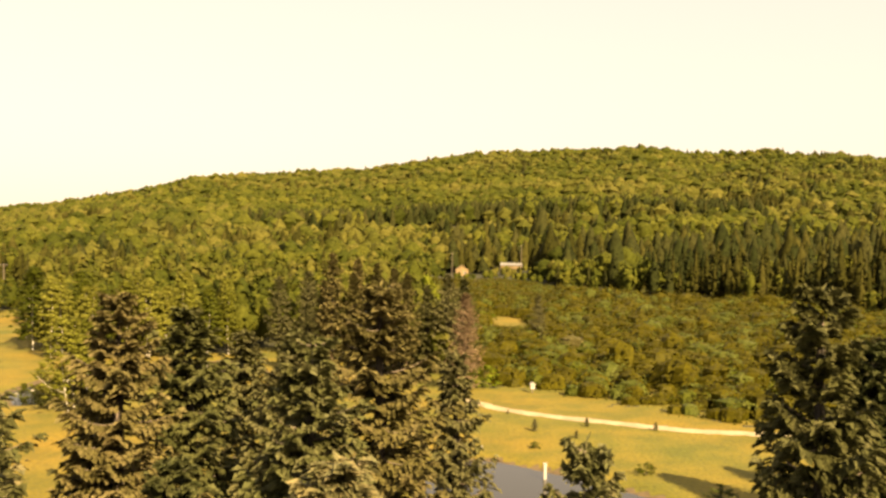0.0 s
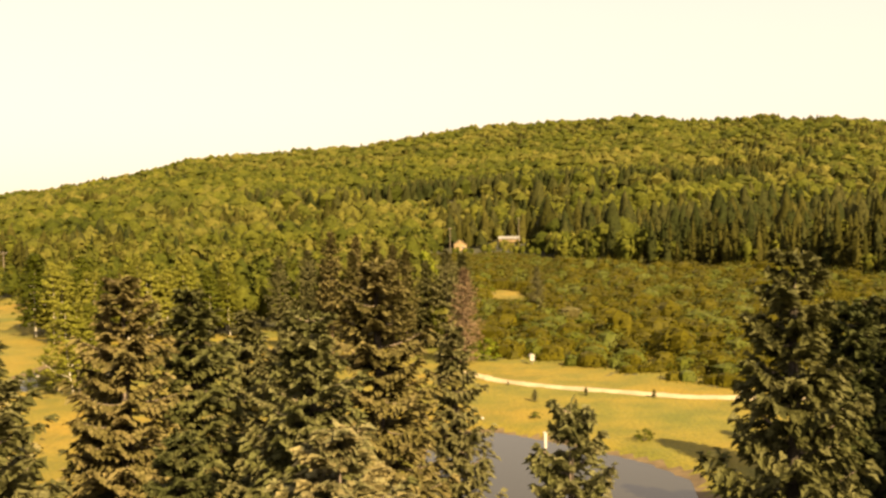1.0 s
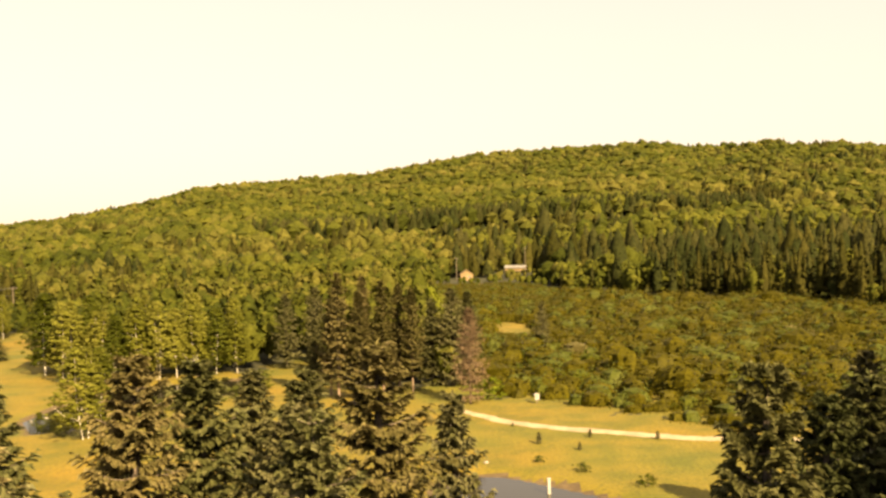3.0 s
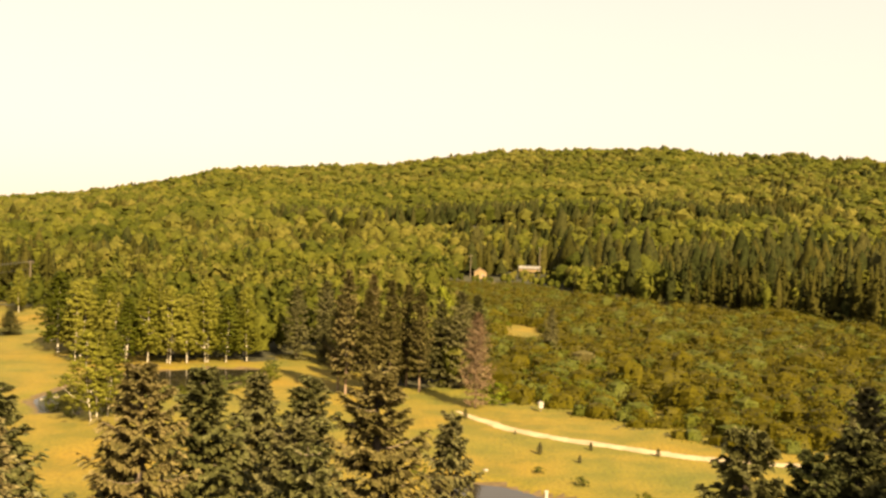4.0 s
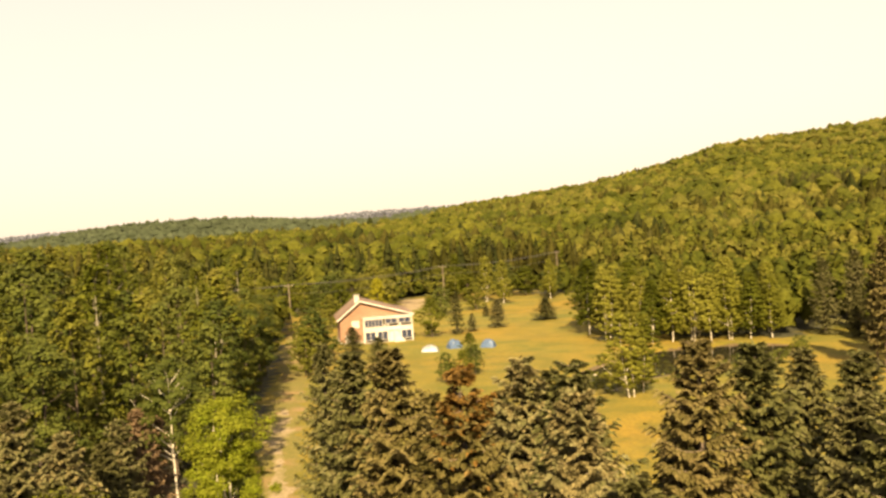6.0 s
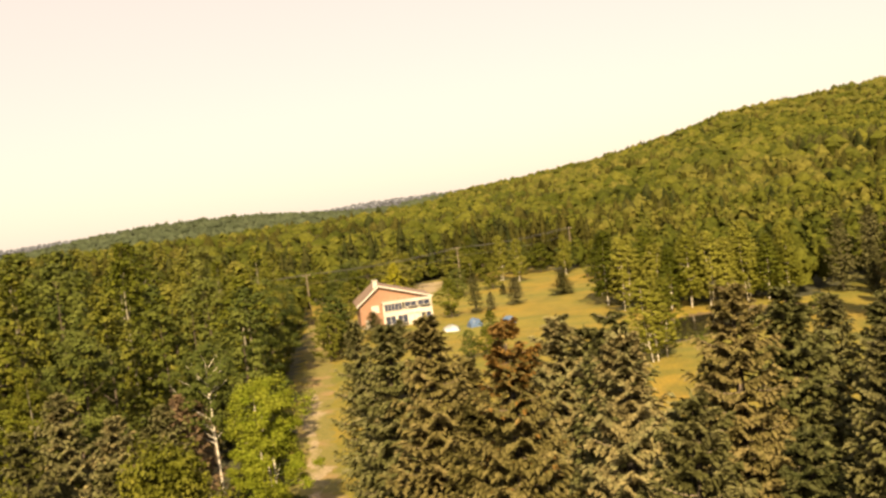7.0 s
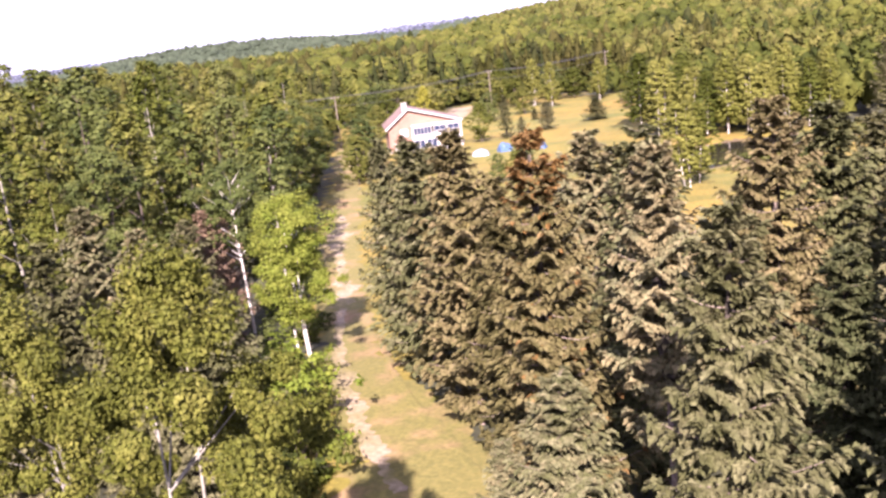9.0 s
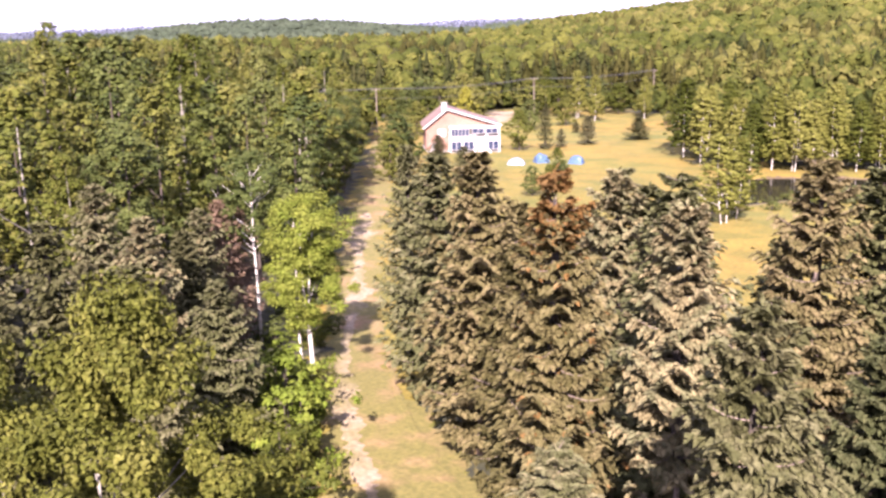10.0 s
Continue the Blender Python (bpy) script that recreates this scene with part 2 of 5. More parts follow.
MORTAR = plain("mortar", (0.225, 0.171, 0.130), (0.277, 0.225, 0.177), 5.0, 0.95, 0.3, 0.01)
WHITE = plain("white_paint", (0.367, 0.353, 0.334), (0.430, 0.414, 0.394), 2.0, 0.55, 0.05, 0.01)
SHINGLE = plain("brown_roof_shingle", (0.125, 0.080, 0.060), (0.190, 0.128, 0.100), 2.5, 0.9, 0.5, 0.02)
CONCRETE = plain("concrete", (0.248, 0.236, 0.212), (0.330, 0.313, 0.284), 2.0, 0.9, 0.3, 0.01)
POLE_WOOD = plain("weathered_pole_wood", (0.120, 0.096, 0.072), (0.215, 0.180, 0.140), 4.0, 0.9, 0.4, 0.01)
DARK_WOOD = plain("dark_wood", (0.05, 0.03, 0.02), (0.11, 0.07, 0.045), 4.0, 0.8, 0.3, 0.01)
TARP_BLUE = plain("blue_tarpaulin", (0.035, 0.075, 0.16), (0.066, 0.120, 0.21), 2.5, 0.45, 0.4, 0.05)
TARP_PALE = plain("pale_tarpaulin", (0.17, 0.195, 0.225), (0.23, 0.25, 0.27), 2.5, 0.45, 0.4, 0.05)
TAN_WALL = plain("tan_siding", (0.205, 0.138, 0.068), (0.270, 0.190, 0.102), 2.0, 0.8, 0.2, 0.01)
TIN = plain("pale_metal_roof", (0.240, 0.235, 0.215), (0.320, 0.312, 0.290), 1.0, 0.4, 0.1, 0.01, 0.3)
WIRE = plain("cable_rubber", (0.03, 0.03, 0.03), (0.06, 0.06, 0.06), 5.0, 0.7, 0.0)
ROCK = plain("pale_stone", (0.212, 0.195, 0.166), (0.343, 0.319, 0.277), 3.0, 0.9, 0.5, 0.03)


def glass_material():
    m, n, l, b = nodes_of("window_glass", 0.05)
    b.inputs["Base Color"].default_value = (0.02, 0.028, 0.055, 1)
    b.inputs["Specular IOR Level"].default_value = 0.6
    return m


def water_material():
    m, n, l, b = nodes_of("pond_water", 0.06)
    b.inputs["Base Color"].default_value = (0.022, 0.021, 0.013, 1)
    b.inputs["IOR"].default_value = 1.33
    t = noise_of(n, l, 1.7, 3)
    bumped(n, l, b, t.outputs["Fac"], 0.12, 0.02)
    return m


GLASS, WATER = glass_material(), water_material()


# ---- mesh helpers ----
rng = np.random.default_rng(7)


def tri_mesh(name, verts, tris, mats, index=None, smooth=False):
    verts, tris = np.asarray(verts, np.float32), np.asarray(tris, np.int32)
    me = bpy.data.meshes.new(name)
    me.vertices.add(len(verts))
    me.vertices.foreach_set("co", verts.ravel())
    me.loops.add(3 * len(tris))
    me.loops.foreach_set("vertex_index", tris.ravel())
    me.polygons.add(len(tris))
    me.polygons.foreach_set("loop_start", np.arange(0, 3 * len(tris), 3, dtype=np.int32))
    for m in mats if isinstance(mats, (list, tuple)) else [mats]:
        me.materials.append(m)
    if index is not None:
        me.polygons.foreach_set("material_index", np.asarray(index, np.int32))
    me.polygons.foreach_set("use_smooth", np.broadcast_to(np.asarray(smooth, bool), len(tris)).copy())
    me.update()
    me.validate()
    return me


def norm(v):
    return v / np.maximum(np.linalg.norm(v, axis=-1, keepdims=True), 1e-9)


def kites(centre, along, across, fold):
    """Folded four-cornered leaves: from the base through two sides to the tip. Two triangles each."""
    n = len(centre)
    drop = np.cross(along, across)
    drop = norm(drop) * fold[:, None]
    v = np.stack([centre - along / 2, centre - along * 0.08 + across / 2 + drop, centre + along / 2, centre - along * 0.08 - across / 2 + drop], 1).reshape(-1, 3)
    k = 4 * np.arange(n)[:, None]
    t = np.concatenate([k + [0, 1, 2], k + [0, 2, 3]], 1).reshape(-1, 3)
    return v, t


def tube(points, radii, sides=6):
    """A tapered tube along points; returns vertices and triangles."""
    pts = np.asarray(points, float)
    tan = norm(np.gradient(pts, axis=0))
    ref = np.where(np.abs(tan[:, 2:3]) > 0.9, np.array([[1.0, 0, 0]]), np.array([[0, 0, 1.0]]))
    a = norm(np.cross(tan, ref))
    b = np.cross(tan, a)
    ang = np.linspace(0, 2 * np.pi, sides, endpoint=False)
    ring = np.cos(ang)[None, :, None] * a[:, None] + np.sin(ang)[None, :, None] * b[:, None]
    v = (pts[:, None] + ring * np.asarray(radii)[:, None, None]).reshape(-1, 3)
    t = []
    for i in range(len(pts) - 1):
        for j in range(sides):
            p, q = i * sides + j, i * sides + (j + 1) % sides
            t += [(p, q, q + sides), (p, q + sides, p + sides)]
    return v, np.array(t)


def joined(parts):
    vs, ts, k = [], [], 0
    for v, t in parts:
        vs.append(v)
        ts.append(np.asarray(t) + k)
        k += len(v)
    return np.concatenate(vs), np.concatenate(ts)


def box(size, at, turn=0.0, bevel=0.0):
    bm = bmesh.new()
    bmesh.ops.create_cube(bm, size=1.0, matrix=Matrix.Translation(at) @ Matrix.Rotation(turn, 4, "Z") @ Matrix.Diagonal((*size, 1)))
    if bevel:
        bmesh.ops.bevel(bm, geom=bm.edges[:], offset=bevel, segments=1, affect="EDGES")
    return bm


def part(name, bm, material, parent=None, label=""):
    """Links a bmesh as one mesh object under a thing or a part."""
    me = bpy.data.meshes.new(name)
    bm.to_mesh(me)
    bm.free()
    me.materials.append(material)
    ob = new(name, me)
    ob.parent = parent
    return tagged(ob, label)


def mesh_part(name, me, parent):
    ob = new(name, me)
    ob.parent = parent
    return ob


def thing(name, m, label, category, group=""):
    e = new(name)
    e.empty_display_size = 0.3
    e.matrix_basis = m
    return tagged(e, label, category, group)


# ---- terrain ----
def smooth(a, b, x):
    t = np.clip((x - a) / (b - a), 0, 1)
    return t * t * (3 - 2 * t)


SKY_AZ = np.array([-75, -40, -36, -33.5, -31.2, -28.4, -25, -23.5, -20, -17.3, -14.5, -10.5, -7, -5, -2, 1.5, 4.5, 7.5, 9.5, 11.6, 14, 16.5, 18.5, 20.5, 22.2, 40])
SKY_EL = np.array([-0.3, 0.0, 0.3, 0.6, 0.85, 1.12, 1.5, 1.75, 2.4, 3.1, 3.4, 3.6, 3.9, 4.25, 4.65, 5.0, 5.15, 5.2, 5.4, 5.05, 4.9, 5.05, 4.7, 4.7, 4.35, 3.5])
VALLEY_AZ, VALLEY_EL = [-80, -60, -57, -54, -51, -48, -45, -42.5, -40, -36, -30], [-0.3, 0.0, 0.35, 0.8, 0.95, 0.97, 0.9, 0.65, 0.42, 0.1, -0.3]
DISTANT_AZ, DISTANT_EL = [-85, -66, -60, -55, -50, -45, -41, -38, -34, -30, -25], [0.1, 0.3, 0.45, 0.6, 0.5, 0.4, 0.48, 0.68, 0.70, 0.6, 0.0]
POND_EAST = np.array([(-5, 95), (-1.5, 103.5), (3.2, 102), (6, 99.5), (11.1, 95), (15.6, 90), (18, 85), (17.5, 76), (6.5, 71), (-4, 80)], float)
POND_WEST = np.array([(-67.5, 137.3), (-67.6, 150.0), (-64.7, 164.9), (-54.4, 173.7), (-43.0, 176.2), (-40.9, 165.6), (-45.0, 158.1), (-51.2, 151.5), (-57.2, 138.6), (-58.2, 131.2), (-62.3, 129.0)], float)
CLEARING = np.array([(-16.1, 9.3), (-37.1, 30.2), (-57.8, 51.8), (-113.8, 113.6), (-149.0, 155.6), (-204.9, 214.9), (-206.9, 239.6), (-172.8, 283.8), (-122.5, 266.4), (-97.7, 212.5), (-81.0, 178.0), (-70.9, 184.5), (-45.1, 185.1), (-42.0, 204.5), (-33.0, 200.4), (-22.3, 165.5), (-3.4, 162.0), (2.0, 154.5), (12.6, 144.0), (19.8, 136.5), (26.1, 129.5), (31.4, 125.5), (52.0, 121.0), (59.9, 90.3), (37.3, 37.0), (17.4, 7.9)], float)
THICKET = np.array([(-3, 162.5), (2, 155), (12.6, 144.5), (19.8, 137), (26.1, 130), (31.4, 126), (56, 121), (111.4, 168), (128, 244), (112, 318), (76, 352), (40, 380), (24, 420), (8, 445), (-24, 440), (-16, 322), (-9, 239.4)], float)


STAND = np.array([(-56, 64), (-44, 51), (-37, 43), (-27, 33), (-20, 22), (-12, 8), (24, 8), (60, 70), (50, 90), (32, 74), (20, 52), (4, 55), (-8, 66), (-17, 68), (-24, 58), (-38, 60)], float)


def inside(poly, x, y):
    x, y = np.asarray(x, float), np.asarray(y, float)
    hit = np.zeros(x.shape, bool)
    for (ax, ay), (bx, by) in zip(poly, np.roll(poly, -1, 0)):
        cross = (ay > y) != (by > y)
        hit ^= cross & (x < (bx - ax) * (y - ay) / (by - ay + 1e-12) + ax)
    return hit


def edge_distance(poly, x, y):
    p = np.stack([np.asarray(x, float), np.asarray(y, float)], -1)
    best = np.full(p.shape[:-1], 1e9)
    for a, b in zip(poly, np.roll(poly, -1, 0)):
        t = np.clip(((p - a) @ (b - a)) / ((b - a) @ (b - a)), 0, 1)
        best = np.minimum(best, np.linalg.norm(p - a - t[..., None] * (b - a), axis=-1))
    return best


def dip(poly, x, y):
    d = edge_distance(poly, x, y)
    return np.where(inside(poly, x, y), -0.45 - 0.55 * smooth(0, 4, d), -0.45 * (1 - smooth(0, 3.0, d)))


def height(x, y):
    x, y = np.asarray(x, float), np.asarray(y, float)
    r, az = np.hypot(x, y), np.degrees(np.arctan2(x, y))
    el = np.interp(az, SKY_AZ, SKY_EL)
    base = 8 * smooth(300, 700, r)

    def hill(deg, start, ridge, trees):
        top = 25 + ridge * np.tan(np.radians(deg)) - trees
        rise = (top - base) * np.clip((r - start) / (ridge - start), 0, 1) ** 1.05
        return base + rise - (40 + 0.7 * np.maximum(top, 0)) * smooth(0, 900, r - ridge)

    h = np.maximum(hill(el, 560, 1500, 11), hill(np.interp(az, VALLEY_AZ, VALLEY_EL), 1100, 1900, 9))
    h = np.maximum(h, hill(np.interp(az, DISTANT_AZ, DISTANT_EL), 2500, 3300, 7) - 60 * (1 - smooth(1700, 2500, r)))
    side = (x + 39.0) * -0.73 + (y - 38.8) * -0.68
    h = h + 4.5 * smooth(4, 70, side) * (1 - smooth(250, 500, r))
    roll = 0.25 * np.sin(x * 0.07 + 1.3) * np.cos(y * 0.06) + 0.12 * np.sin(x * 0.21) * np.sin(y * 0.17 + 0.6)
    h = h + roll * smooth(5, 30, edge_distance(POND_EAST, x, y)) * smooth(5, 30, edge_distance(POND_WEST, x, y))
    return h + dip(POND_EAST, x, y) + dip(POND_WEST, x, y)


def z_at(x, y):
    return float(height(np.array([x]), np.array([y]))[0])


def axis(fine_a, fine_b, step, low, high):
    out, x, s = [], fine_b, step
    while x < high:
        s *= 1.13
        x += s
        out.append(min(x, high))
    x, s, left = fine_a, step, []
    while x > low:
        s *= 1.13
        x -= s
        left.append(max(x, low))
    return np.array(left[::-1] + list(np.arange(fine_a, fine_b + 1e-6, step)) + out)


def build_ground():
    xs, ys = axis(-110, 50, 1.2, -4200, 4200), axis(-4, 190, 1.2, -3000, 4200)
    gx, gy = np.meshgrid(xs, ys)
    gz = height(gx, gy)
    v = np.stack([gx, gy, gz], -1).reshape(-1, 3)
    w = len(xs)
    i = (np.arange(len(ys) - 1)[:, None] * w + np.arange(w - 1)[None]).reshape(-1, 1)
    t = np.concatenate([i + [0, 1, w + 1], i + [0, w + 1, w]], 1).reshape(-1, 3)
    mid = v[t].mean(1)
    wx = mid[:, 0] + 1.6 * np.sin(mid[:, 1] * 0.43) + 0.9 * np.sin(mid[:, 0] * 0.9 + mid[:, 1] * 1.3)
    wy = mid[:, 1] + 1.6 * np.sin(mid[:, 0] * 0.39 + 1) + 0.9 * np.sin(mid[:, 0] * 1.1 - mid[:, 1] * 0.8)
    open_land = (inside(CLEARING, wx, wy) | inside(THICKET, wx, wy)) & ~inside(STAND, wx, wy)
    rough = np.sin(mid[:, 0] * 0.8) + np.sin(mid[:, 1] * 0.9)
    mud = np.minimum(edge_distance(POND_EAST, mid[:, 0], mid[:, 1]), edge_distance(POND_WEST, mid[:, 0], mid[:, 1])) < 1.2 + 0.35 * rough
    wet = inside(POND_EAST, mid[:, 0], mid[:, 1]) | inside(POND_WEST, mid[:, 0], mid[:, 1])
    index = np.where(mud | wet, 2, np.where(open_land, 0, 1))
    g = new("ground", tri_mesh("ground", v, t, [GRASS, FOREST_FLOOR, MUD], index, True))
    tagged(g, "rolling dry meadow grass, forest floor and wooded hills", "ground", kind="structure")


build_ground()


def ribbon(name, rows, material, label, lift=0.05, ragged=0.25, step=0.8):
    """A strip laid on the ground along rows of x, y, half-width."""
    pts = np.array(rows, float)
    d = np.r_[0, np.cumsum(np.hypot(*np.diff(pts[:, :2], axis=0).T))]
    s = np.arange(0, d[-1], step)
    c = np.stack([np.interp(s, d, pts[:, k]) for k in range(3)], 1)
    for _ in range(6):
        c[1:-1] = (c[:-2] + 2 * c[1:-1] + c[2:]) / 4
    tan = norm(np.gradient(c[:, :2], axis=0))
    side = np.stack([-tan[:, 1], tan[:, 0]], 1)
    cols = np.linspace(-1, 1, 7)
    wob = 1 + ragged * (np.sin(s * 0.9 + len(rows)) + 0.7 * np.sin(s * 2.3 + 1))[:, None] * 0.6
    wob2 = 1 + ragged * (np.sin(s * 0.7 + 2) + 0.7 * np.sin(s * 1.9 + 3))[:, None] * 0.6
    g = np.random.default_rng(len(s))
    wob, wob2 = (np.clip(w + ragged * 0.55 * g.normal(0, 1, (len(s), 1)), 0.15, 2.0) for w in (wob, wob2))
    half = np.where(cols[None] < 0, wob, wob2) * c[:, 2:3]
    xy = c[:, None, :2] + side[:, None] * (cols[None, :, None] * half[..., None])
    z = height(xy[..., 0], xy[..., 1]) + lift - 0.05 * np.abs(cols[None]) ** 4
    v = np.concatenate([xy, z[..., None]], -1).reshape(-1, 3)
    i = (np.arange(len(s) - 1)[:, None] * 7 + np.arange(6)[None]).reshape(-1, 1)
    t = np.concatenate([i + [0, 7, 8], i + [0, 8, 1]], 1).reshape(-1, 3)
    ob = new(name, tri_mesh(name, v, t, material, None, True))
    return tagged(ob, label, "track", kind="structure")


def pond(poly, label):
    m = 56
    pts = np.array(poly)
    d = np.r_[0, np.cumsum(np.hypot(*np.diff(np.r_[pts, pts[:1]], axis=0).T))]
    closed = np.r_[pts, pts[:1]]
    s = np.linspace(0, d[-1], m, endpoint=False)
    ring = np.stack([np.interp(s, d, closed[:, k]) for k in range(2)], 1)
    mid = ring.mean(0)
    ring = mid + (ring - mid) * 1.04
    v = np.concatenate([np.c_[ring, np.full(m, -0.42)], [[*mid, -0.42]]])
    t = np.array([(i, (i + 1) % m, m) for i in range(m)])
    ob = new("pond", tri_mesh("pond", v, t, WATER))
    tagged(ob, label, "pond", kind="structure")


pond(POND_EAST, "still grey pond water below the meadow")
pond(POND_WEST, "dark still pond in front of the birches")
ribbon("worn_track", [(-18.5, 27.7, 8.0), (-35.4, 39.0, 5.4), (-43.6, 44.0, 3.8), (-49.8, 48.6, 3.0), (-59.1, 57.8, 2.6), (-72.5, 72.1, 2.6), (-87.9, 89.4, 2.6), (-111.4, 117.4, 2.4), (-139.5, 148.2, 2.2), (-164.2, 175.7, 2.2)], DIRT, "worn dry grass track through the woods", 0.05, 0.3)
for k, rows in enumerate((
    [(-34.2, 34.9, 0.3), (-38.4, 38.0, 0.7), (-42.5, 41.2, 0.6), (-47.7, 45.5, 0.85), (-51.8, 49.4, 1.0), (-56.0, 53.7, 0.5), (-61.1, 59.6, 0.4), (-65.3, 64.5, 1.0), (-68.4, 68.1, 1.4), (-72.5, 72.7, 0.6), (-80.7, 81.2, 0.5), (-86.8, 87.9, 1.3), (-92.0, 94.0, 1.2), (-98.1, 101.1, 0.4)],
    [(-31.2, 38.7, 0.3), (-36.5, 42.3, 0.6), (-41.7, 45.9, 0.35), (-47.9, 51.0, 0.25), (-54.1, 57.2, 0.3)],
)):
    ribbon("sand_streak", rows, (STREAK, DIRT)[k], "pale sandy wheel streak worn into the track", 0.09, 0.5, 0.4)
ribbon("gravel_lane", [(-4.5, 142.5, 0.4), (-1.6, 137.5, 1.0), (3.8, 130.6, 1.25), (11.0, 125.3, 1.3), (17.8, 122.5, 1.25), (24.0, 120.0, 1.2), (31.0, 118.2, 1.2), (46.0, 116.5, 1.2), (68.0, 117.0, 1.2)], GRAVEL, "pale gravel lane across the meadow", 0.06, 0.18)
ribbon("sandy_drive", [(-160.0, 214.0, 1.6), (-168.0, 230.0, 3.0), (-175.5, 243.0, 5.5), (-182.5, 256.0, 6.0), (-187.0, 264.0, 4.0)], SAND, "bare sandy drive behind the house", 0.06, 0.3)


# ---- trees ----
def spruce_meshes(seed, h, spread, whorls, per, twigs_a_side, kites_a_twig, size, needles, bark, bare=0.11, dead=False, top_needles=None, core=0.11, layer=0.3):
    """A spruce: tapered trunk with dry limbs, and whorls of drooping boughs, each with side twigs set with hanging sprays."""
    g = np.random.default_rng(seed)
    up = np.array([0, 0, 1.0])
    trunk_z = np.linspace(0, 1, 14)
    tp = np.stack([0.05 * np.sin(trunk_z * 5 + seed), 0.05 * np.cos(trunk_z * 4 + seed), trunk_z * h], 1)
    tp[:, 2] *= 0.965
    trunk = [tube(tp, 0.0105 * h * (1 - trunk_z) + 0.008, 8)]
    cs, al, ac, limbs = [], [], [], []
    for i in range(whorls):
        f = bare + (0.975 - bare) * max(0.0, (i + g.uniform(-0.25, 0.25)) / (whorls - 1)) ** 0.68
        reach = spread * (0.97 * (1 - f) ** 0.63 * (0.5 + 0.5 * smooth(bare - 0.05, bare + 0.22, f)) + 0.022) * (1 + 0.13 * math.sin(i * 1.7 + seed))
        count = max(6, int(per * (0.72 + 0.28 * (1 - f)) + 0.5))
        a0 = g.uniform(0, 6.28)
        for j in range(count):
            if f < 0.8 and g.uniform() < 0.07:
                continue
            ang = a0 + 6.283 * j / count + g.uniform(-0.3, 0.3)
            fj = min(0.98, f + g.uniform(-layer, layer) / whorls)
            ln = reach * g.uniform(0.62, 1.2)
            rise = 0.55 * f - 0.25 + g.uniform(-0.1, 0.1)
            sag = -0.34 * (1 - f) - 0.04
            out = np.array([math.cos(ang), math.sin(ang), 0.0])
            side = np.array([-out[1], out[0], 0.0])

            def spine(q):
                p = out[None] * (ln * q)[:, None]
                p[:, 2] = fj * h + ln * (rise * q + sag * q * (1 - q) * 2.2 + 0.12 * q**3)
                return p

            n = max(3, int(twigs_a_side * (0.45 + 0.55 * ln / spread) + 0.5))
            m = kites_a_twig
            s0 = np.repeat(np.r_[np.linspace(0.12, 0.94, n), np.linspace(0.15, 0.97, n)] + g.uniform(-0.04, 0.04, 2 * n), m)
            hand = np.repeat(np.r_[np.ones(n), -np.ones(n)], m)
            u = np.tile((np.arange(m) + 0.6) / m, 2 * n) * g.uniform(0.85, 1.15, 2 * n * m)
            s0, hand, u = np.r_[s0, np.linspace(0.35, 1.02, m + 2)], np.r_[hand, np.zeros(m + 2)], np.r_[u, np.full(m + 2, 0.3)]
            tl = ln * 0.46 * (1 - 0.72 * s0) * g.uniform(0.75, 1.25, len(s0)) + 0.10
            way = norm(out[None] * 0.62 + side[None] * (hand * 0.85)[:, None])
            base = spine(s0) + way * (tl * u)[:, None]
            base[:, 2] -= 0.26 * tl * u**2 + g.uniform(0.0, 0.09, len(s0))
            d = norm(way + up * (-0.10 - 0.34 * u * np.abs(hand) + 0.3 * (f > 0.85))[:, None] + g.normal(0, 0.17, (len(s0), 3)))
            x = norm(np.cross(d, up + g.normal(0, 0.28, (len(s0), 3))))
            k = size * g.uniform(0.7, 1.3, len(s0)) * (0.72 + 0.28 * (1 - f))
            cs.append(base)
            al.append(d * k[:, None])
            ac.append(x * (k * g.uniform(0.58, 0.84, len(s0)))[:, None])
            if dead or (i + j) % 2 == 0:
                q = np.linspace(0, 0.86, 4)
                limbs.append(tube(spine(q), 0.026 * (1 - q) * (0.5 + ln * 0.22) + 0.007, 3))
            if dead:
                for v0 in (0.3, 0.5, 0.7):
                    for hd in (-1, 1):
                        b0 = spine(np.array([v0]))[0]
                        e0 = b0 + norm(out * 0.7 + side * hd * 0.8) * ln * 0.38 * (1.1 - v0) - up * 0.12 * ln
                        limbs.append(tube(np.array([b0, (b0 + e0) / 2 + up * 0.03, e0]), [0.016, 0.012, 0.006], 3))
    c, a, x = np.concatenate(cs), np.concatenate(al), np.concatenate(ac)
    lead = np.linspace(0.93, 0.99, 9)
    spin = np.arange(9) * 2.4
    tip = np.stack([np.cos(spin), np.sin(spin), 1.1 + 0 * spin], 1)
    c = np.r_[c, np.stack([0 * lead, 0 * lead, lead * h], 1) + tip * [0.12, 0.12, 0.1]]
    a = np.r_[a, norm(tip) * size * 0.8]
    x = np.r_[x, norm(np.cross(tip, up)) * size * 0.3]
    v, t = kites(c, a, x, -0.24 * np.linalg.norm(x, axis=1))
    if not dead:  # a dark core in the crown, its colour standing in for inner shade
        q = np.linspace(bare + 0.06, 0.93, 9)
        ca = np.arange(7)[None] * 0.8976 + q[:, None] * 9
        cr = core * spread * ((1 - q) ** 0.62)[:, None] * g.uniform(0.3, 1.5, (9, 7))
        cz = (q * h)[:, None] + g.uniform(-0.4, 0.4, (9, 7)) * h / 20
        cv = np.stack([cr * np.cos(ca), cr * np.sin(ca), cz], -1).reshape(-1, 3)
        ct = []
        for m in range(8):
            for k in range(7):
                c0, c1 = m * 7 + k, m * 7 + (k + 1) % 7
